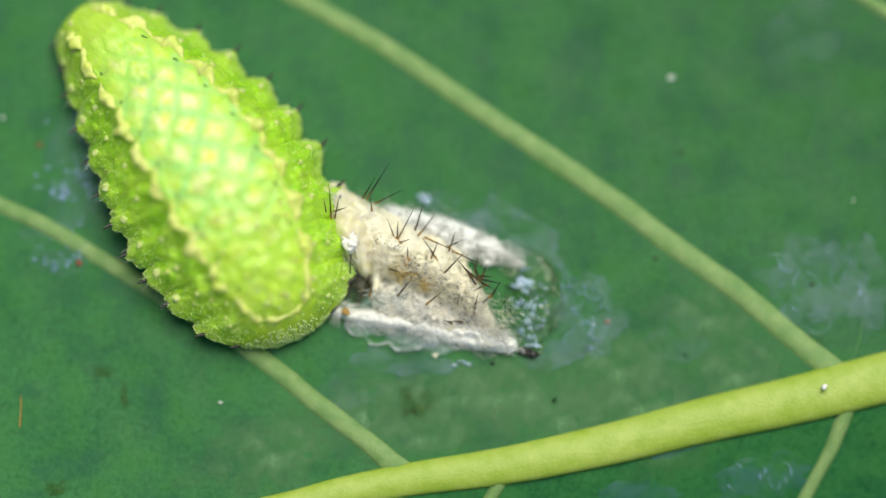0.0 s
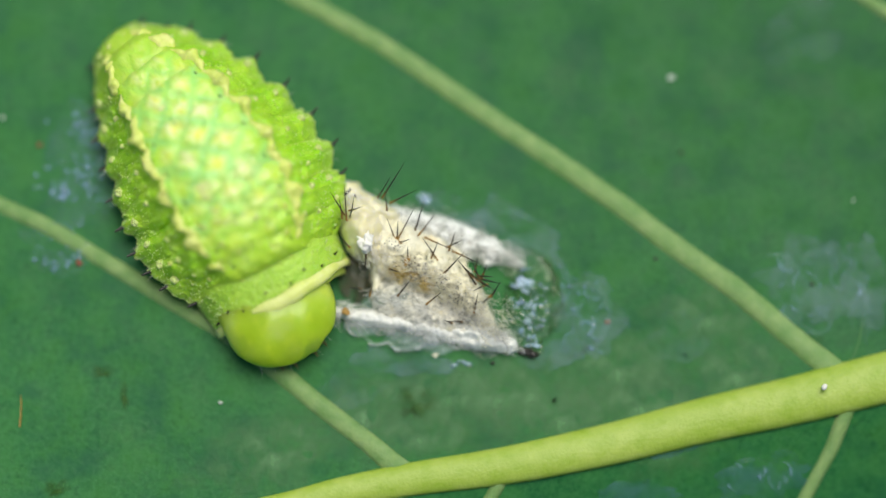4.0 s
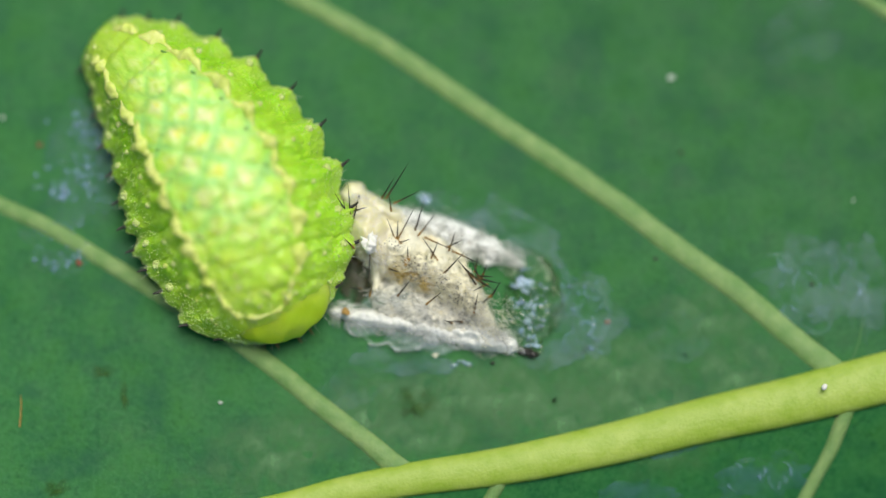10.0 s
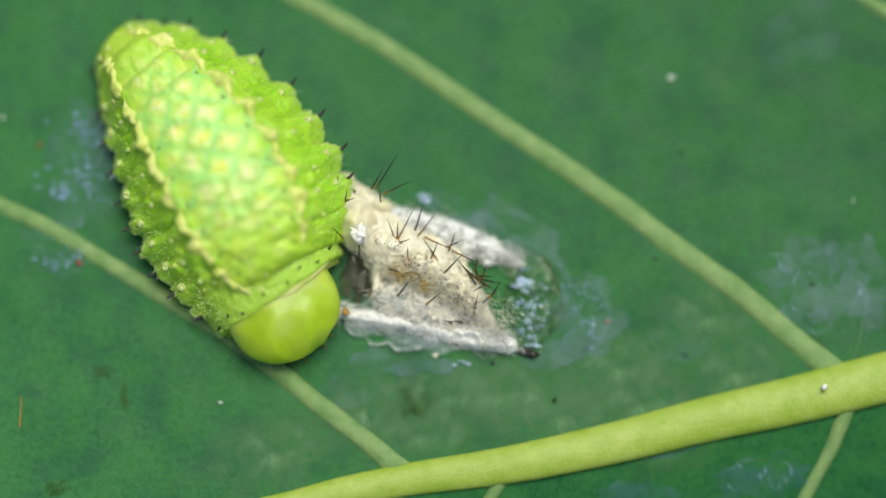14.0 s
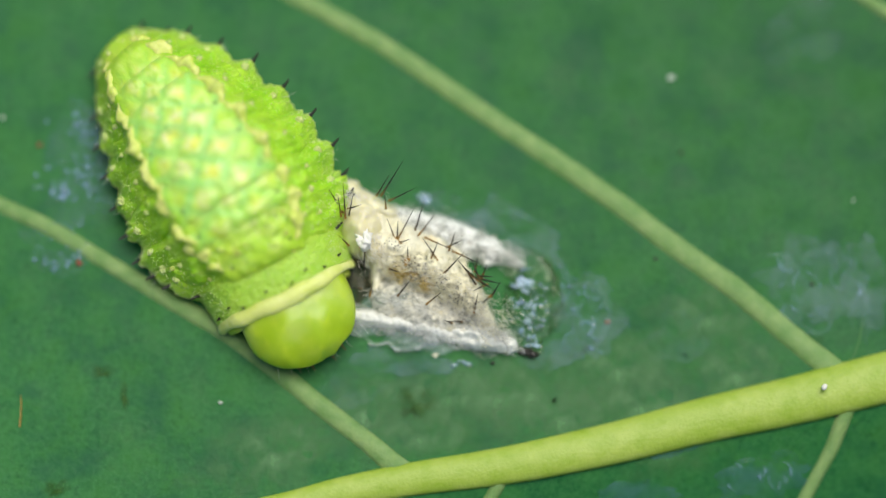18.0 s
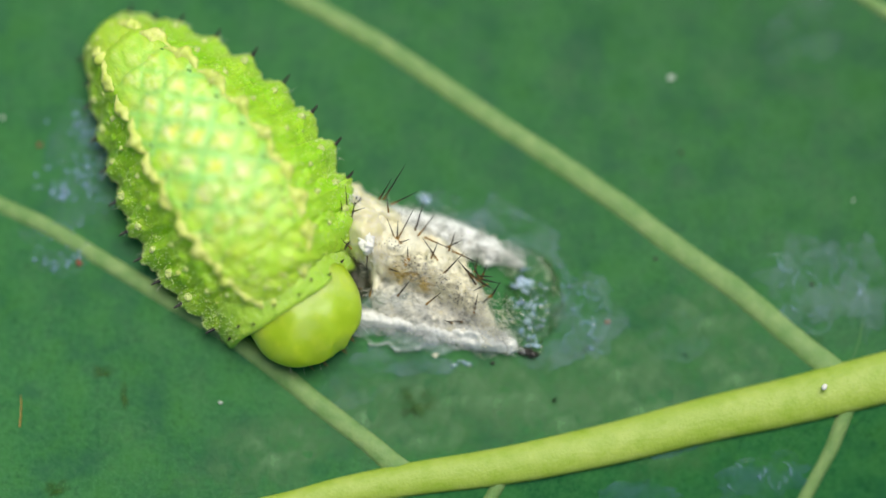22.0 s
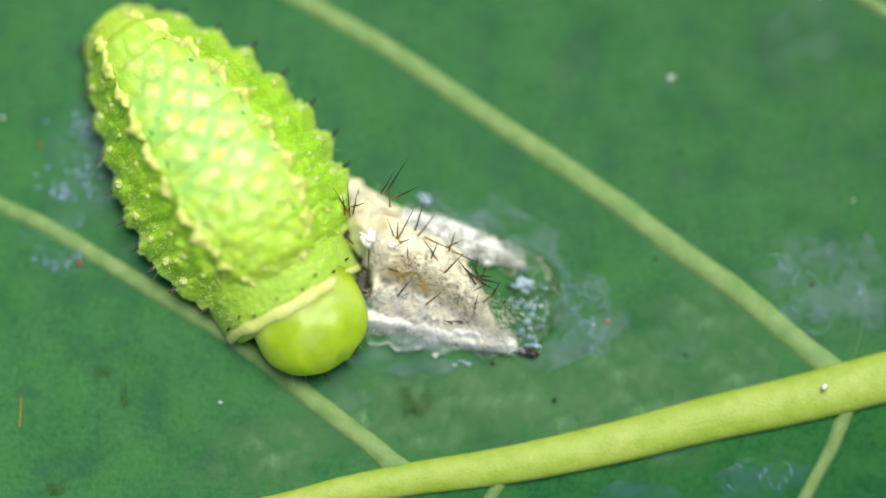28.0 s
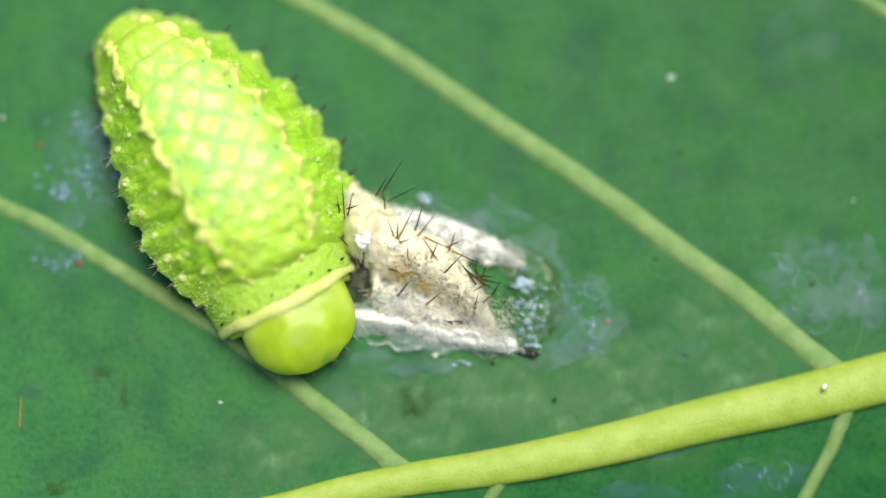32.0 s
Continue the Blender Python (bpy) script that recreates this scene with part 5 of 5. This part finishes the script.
    moment(14, (-10.44, 6.58), (-6.69, 2.12), (-6.87, -2.87), (-3.17, -0.34), (-3.95, -3.40), 3.9, 0.3, 0.6)
    moment(14.5, (-10.08, 6.62), (-6.70, 2.12), (-6.78, -2.87), (-3.15, -0.52), (-3.88, -3.51), 2.4, 0.4, 0.8)
    moment(16.5, (-10.71, 6.98), (-6.74, 2.12), (-6.69, -2.96), (-2.87, -0.79), (-3.49, -3.72), -3.7, 0.6, 0.7)
    moment(17, (-10.17, 6.91), (-6.75, 2.12), (-6.96, -2.87), (-2.99, -0.16), (-3.29, -3.56), -5.3, 1, 1)
    moment(17.5, (-10.53, 6.73), (-6.82, 2.12), (-6.78, -2.87), (-3.04, -0.43), (-3.37, -3.58), 1.9, 0.6, 0.8)
    moment(18, (-10.35, 6.40), (-6.89, 2.12), (-7.05, -2.66), (-2.73, -0.52), (-3.62, -3.69), 6.0, 0.8, 1, (7, 0.3))
    moment(18.5, (-10.62, 6.91), (-6.85, 2.12), (-6.82, -2.70), (-2.81, -0.61), (-3.47, -3.71), 5.5, 0.7, 0.7)
    moment(19, (-10.80, 6.86), (-6.81, 2.12), (-6.87, -2.80), (-2.87, -0.70), (-3.58, -3.68), 1.9, 0.4, 0.5)
    moment(19.5, (-10.76, 6.98), (-6.82, 2.12), (-6.96, -2.75), (-2.87, -0.88), (-4.19, -3.76), 1.6, 0.4, 0.7)
    moment(20, (-10.53, 6.98), (-6.83, 2.12), (-7.13, -2.87), (-3.08, -0.34), (-3.67, -3.42), 1.4, 0.4, 0.6)
    moment(20.5, (-10.05, 6.76), (-6.86, 2.12), (-6.78, -2.87), (-2.90, -0.34), (-3.39, -3.40), 2.4, 0.5, 0.8)
    moment(21, (-10.08, 6.49), (-6.90, 2.12), (-6.96, -2.66), (-2.78, -0.25), (-3.48, -3.38), 3.4, 0.9, 1)
    moment(21.5, (-10.80, 6.98), (-6.86, 2.12), (-6.71, -3.00), (-2.83, -0.92), (-4.32, -3.44), 3.6, 0.15, 0)
    moment(22, (-10.76, 6.91), (-6.83, 2.12), (-6.61, -3.23), (-2.74, -0.73), (-3.36, -3.57), 3.7, 0.2, 0.1)
    moment(22.5, (-11.15, 6.55), (-6.74, 2.12), (-6.62, -2.87), (-2.72, -0.88), (-4.07, -3.71), 0.6, 0.7, 0.8)
    moment(23, (-9.72, 6.40), (-6.65, 2.12), (-6.96, -2.80), (-2.73, -0.43), (-3.41, -3.68), -2.5, 0.7, 0.9)
    moment(23.5, (-10.05, 6.98), (-6.71, 2.12), (-6.50, -3.02), (-2.76, -0.43), (-3.24, -3.45), -1.3, 0.5, 0.9)
    moment(24, (-9.99, 6.67), (-6.76, 2.12), (-7.04, -2.87), (-2.81, -0.25), (-3.38, -3.65), -0.2, 1, 1)
    moment(24.5, (-10.62, 6.86), (-6.82, 2.12), (-6.59, -2.84), (-2.76, -0.88), (-3.42, -3.78), -3.6, 0.6, 0.8, (3, 0.18))
    moment(25, (-10.35, 7.22), (-6.87, 2.12), (-6.96, -2.93), (-3.04, -0.34), (-3.41, -3.61), -6.0, 0.9, 1, (6, 0.2))
    moment(25.5, (-10.35, 7.13), (-6.86, 2.12), (-6.51, -2.93), (-2.90, -0.47), (-3.55, -3.47), -5.9, 0.6, 0.9)
    moment(27.5, (-10.62, 6.62), (-6.81, 2.12), (-6.43, -2.80), (-2.69, -0.79), (-3.25, -3.72), -1.3, 0.6, 0.9, (4, 0.2))
    moment(28, (-10.71, 7.22), (-6.80, 2.12), (-6.69, -2.96), (-2.64, -0.70), (-3.20, -3.87), -0.2, 0.7, 0.9, (5, 0.17))
    moment(28.5, (-9.54, 6.31), (-6.89, 2.12), (-6.46, -2.93), (-2.85, -0.47), (-3.16, -3.47), -1.7, 1, 1, (6, 0.2))
    moment(29, (-10.09, 7.22), (-6.98, 2.12), (-7.04, -2.87), (-2.99, -0.43), (-3.49, -3.73), -3.2, 0.6, 0.8, (6, 0.2))
    moment(29.5, (-9.72, 6.22), (-6.86, 2.12), (-6.62, -2.66), (-2.69, -0.47), (-3.44, -3.42), -3.2, 1, 1, (6, 0.25))
    moment(30, (-9.99, 6.67), (-6.74, 2.12), (-7.13, -2.87), (-3.08, -0.25), (-3.56, -3.51), -3.2, 0.9, 1, (7, 0.25))
    moment(30.5, (-10.70, 6.55), (-6.85, 2.12), (-6.60, -2.66), (-2.76, -0.49), (-3.49, -3.42), -0.0, 1, 1)
    moment(31, (-10.62, 6.73), (-6.96, 2.12), (-6.96, -2.80), (-2.72, -0.61), (-3.42, -3.79), 3.2, 0.4, 0.7, (4, 0.18))
    moment(31.5, (-10.35, 7.04), (-6.86, 2.12), (-6.46, -2.80), (-2.85, -0.34), (-3.29, -3.31), -0.7, 1, 1, (3, 0.18))
    moment(32, (-10.44, 6.98), (-6.75, 2.12), (-6.96, -2.87), (-2.81, -0.70), (-3.65, -3.89), -4.5, 0.6, 0.9)
    pull(0, -0.46, -0.08)
    pull(0.5, -0.27, 0.18)
    pull(1, 0.29, 0.14)
    pull(1.5, 0.17, -0.03)
    pull(2, 0.11, -0.22)
    pull(2.5, 0.25, -0.19)
    pull(3, 0.09, -0.11)
    pull(3.5, 0.03, -0.08)
    pull(5.5, -0.02, -0.03)
    pull(6, 0.14, -0.11)
    pull(6.5, 0.17, -0.03)
    pull(7, 0.20, -0.06)
    pull(7.5, 0.14, -0.03)
    pull(8, 0.20, -0.06)
    pull(8.5, 0.14, -0.11)
    pull(9, -0.08, 0.00)
    pull(9.5, -0.08, -0.03)
    pull(10, 0.14, -0.08)
    pull(10.5, 0.11, -0.08)
    pull(11, 0.11, 0.00)
    pull(11.5, -0.05, -0.03)
    pull(12, -0.02, -0.03)
    pull(12.5, 0.01, -0.03)
    pull(13, 0.03, -0.03)
    pull(13.5, 0.14, 0.08)
    pull(14, -0.19, 0.22)
    pull(14.5, -0.19, 0.11)
    pull(16.5, -0.05, 0.08)
    pull(17, -0.24, 0.08)
    pull(17.5, -0.21, 0.03)
    pull(18, -0.02, 0.00)
    pull(18.5, -0.05, 0.00)
    pull(19, -0.05, 0.03)
    pull(19.5, 0.03, -0.06)
    pull(20, -0.16, -0.03)
    pull(20.5, -0.19, 0.00)
    pull(21, -0.10, 0.17)
    pull(21.5, -0.19, 0.17)
    pull(22, 0.06, -0.11)
    pull(22.5, 0.11, -0.03)
    pull(23, -0.02, 0.00)
    pull(23.5, -0.10, -0.06)
    pull(24, -0.10, 0.00)
    pull(24.5, 0.11, 0.03)
    pull(25, -0.13, 0.03)
    pull(25.5, -0.05, 0.03)
    pull(27.5, 0.23, 0.00)
    pull(28, 0.11, 0.06)
    pull(28.5, -0.05, 0.00)
    pull(29, -0.05, 0.03)
    pull(29.5, 0.09, 0.03)
    pull(30, -0.08, 0.00)
    pull(30.5, 0.01, 0.00)
    pull(31, 0.03, 0.03)
    pull(31.5, -0.08, 0.03)
    pull(32, -0.05, 0.00)
    rows = [[] for _ in range(RINGS + 3)]
    whole = []
    for t, tail, mid, left, right, mouth, roll, out_by, lip_by, (fold, depth) in moments:
        whole.append((t, turned(mid, 0.0)))
        lean = [roll * (0.55 + 0.45 * math.sin(math.pi * (i + 0.8) / (RINGS + 0.5))) for i in range(RINGS)] + [0.55 * roll, 0.55 * roll, 0.3 * roll]
        for i, (track, tip_over, (p, heading, lift)) in enumerate(zip(rows, lean, body_poses(tail, mid, left, right, mouth, out_by, lip_by))):
            lift -= depth * max(0, 1 - abs(i - fold) / 2)
            track.append((t, turned(p - mid, heading, lift + 0.04 + 0.03 * abs(tip_over), tip_over)))
    walk(caterpillar, whole)
    for ob, track in zip(segments + [collar, lip, head], rows):
        walk(ob, track)
    walk(neck, [(t, turned(Vector((NECK_HOME.x + dx, NECK_HOME.y + dy)), 0.0)) for t, dx, dy in pulls])


motions()
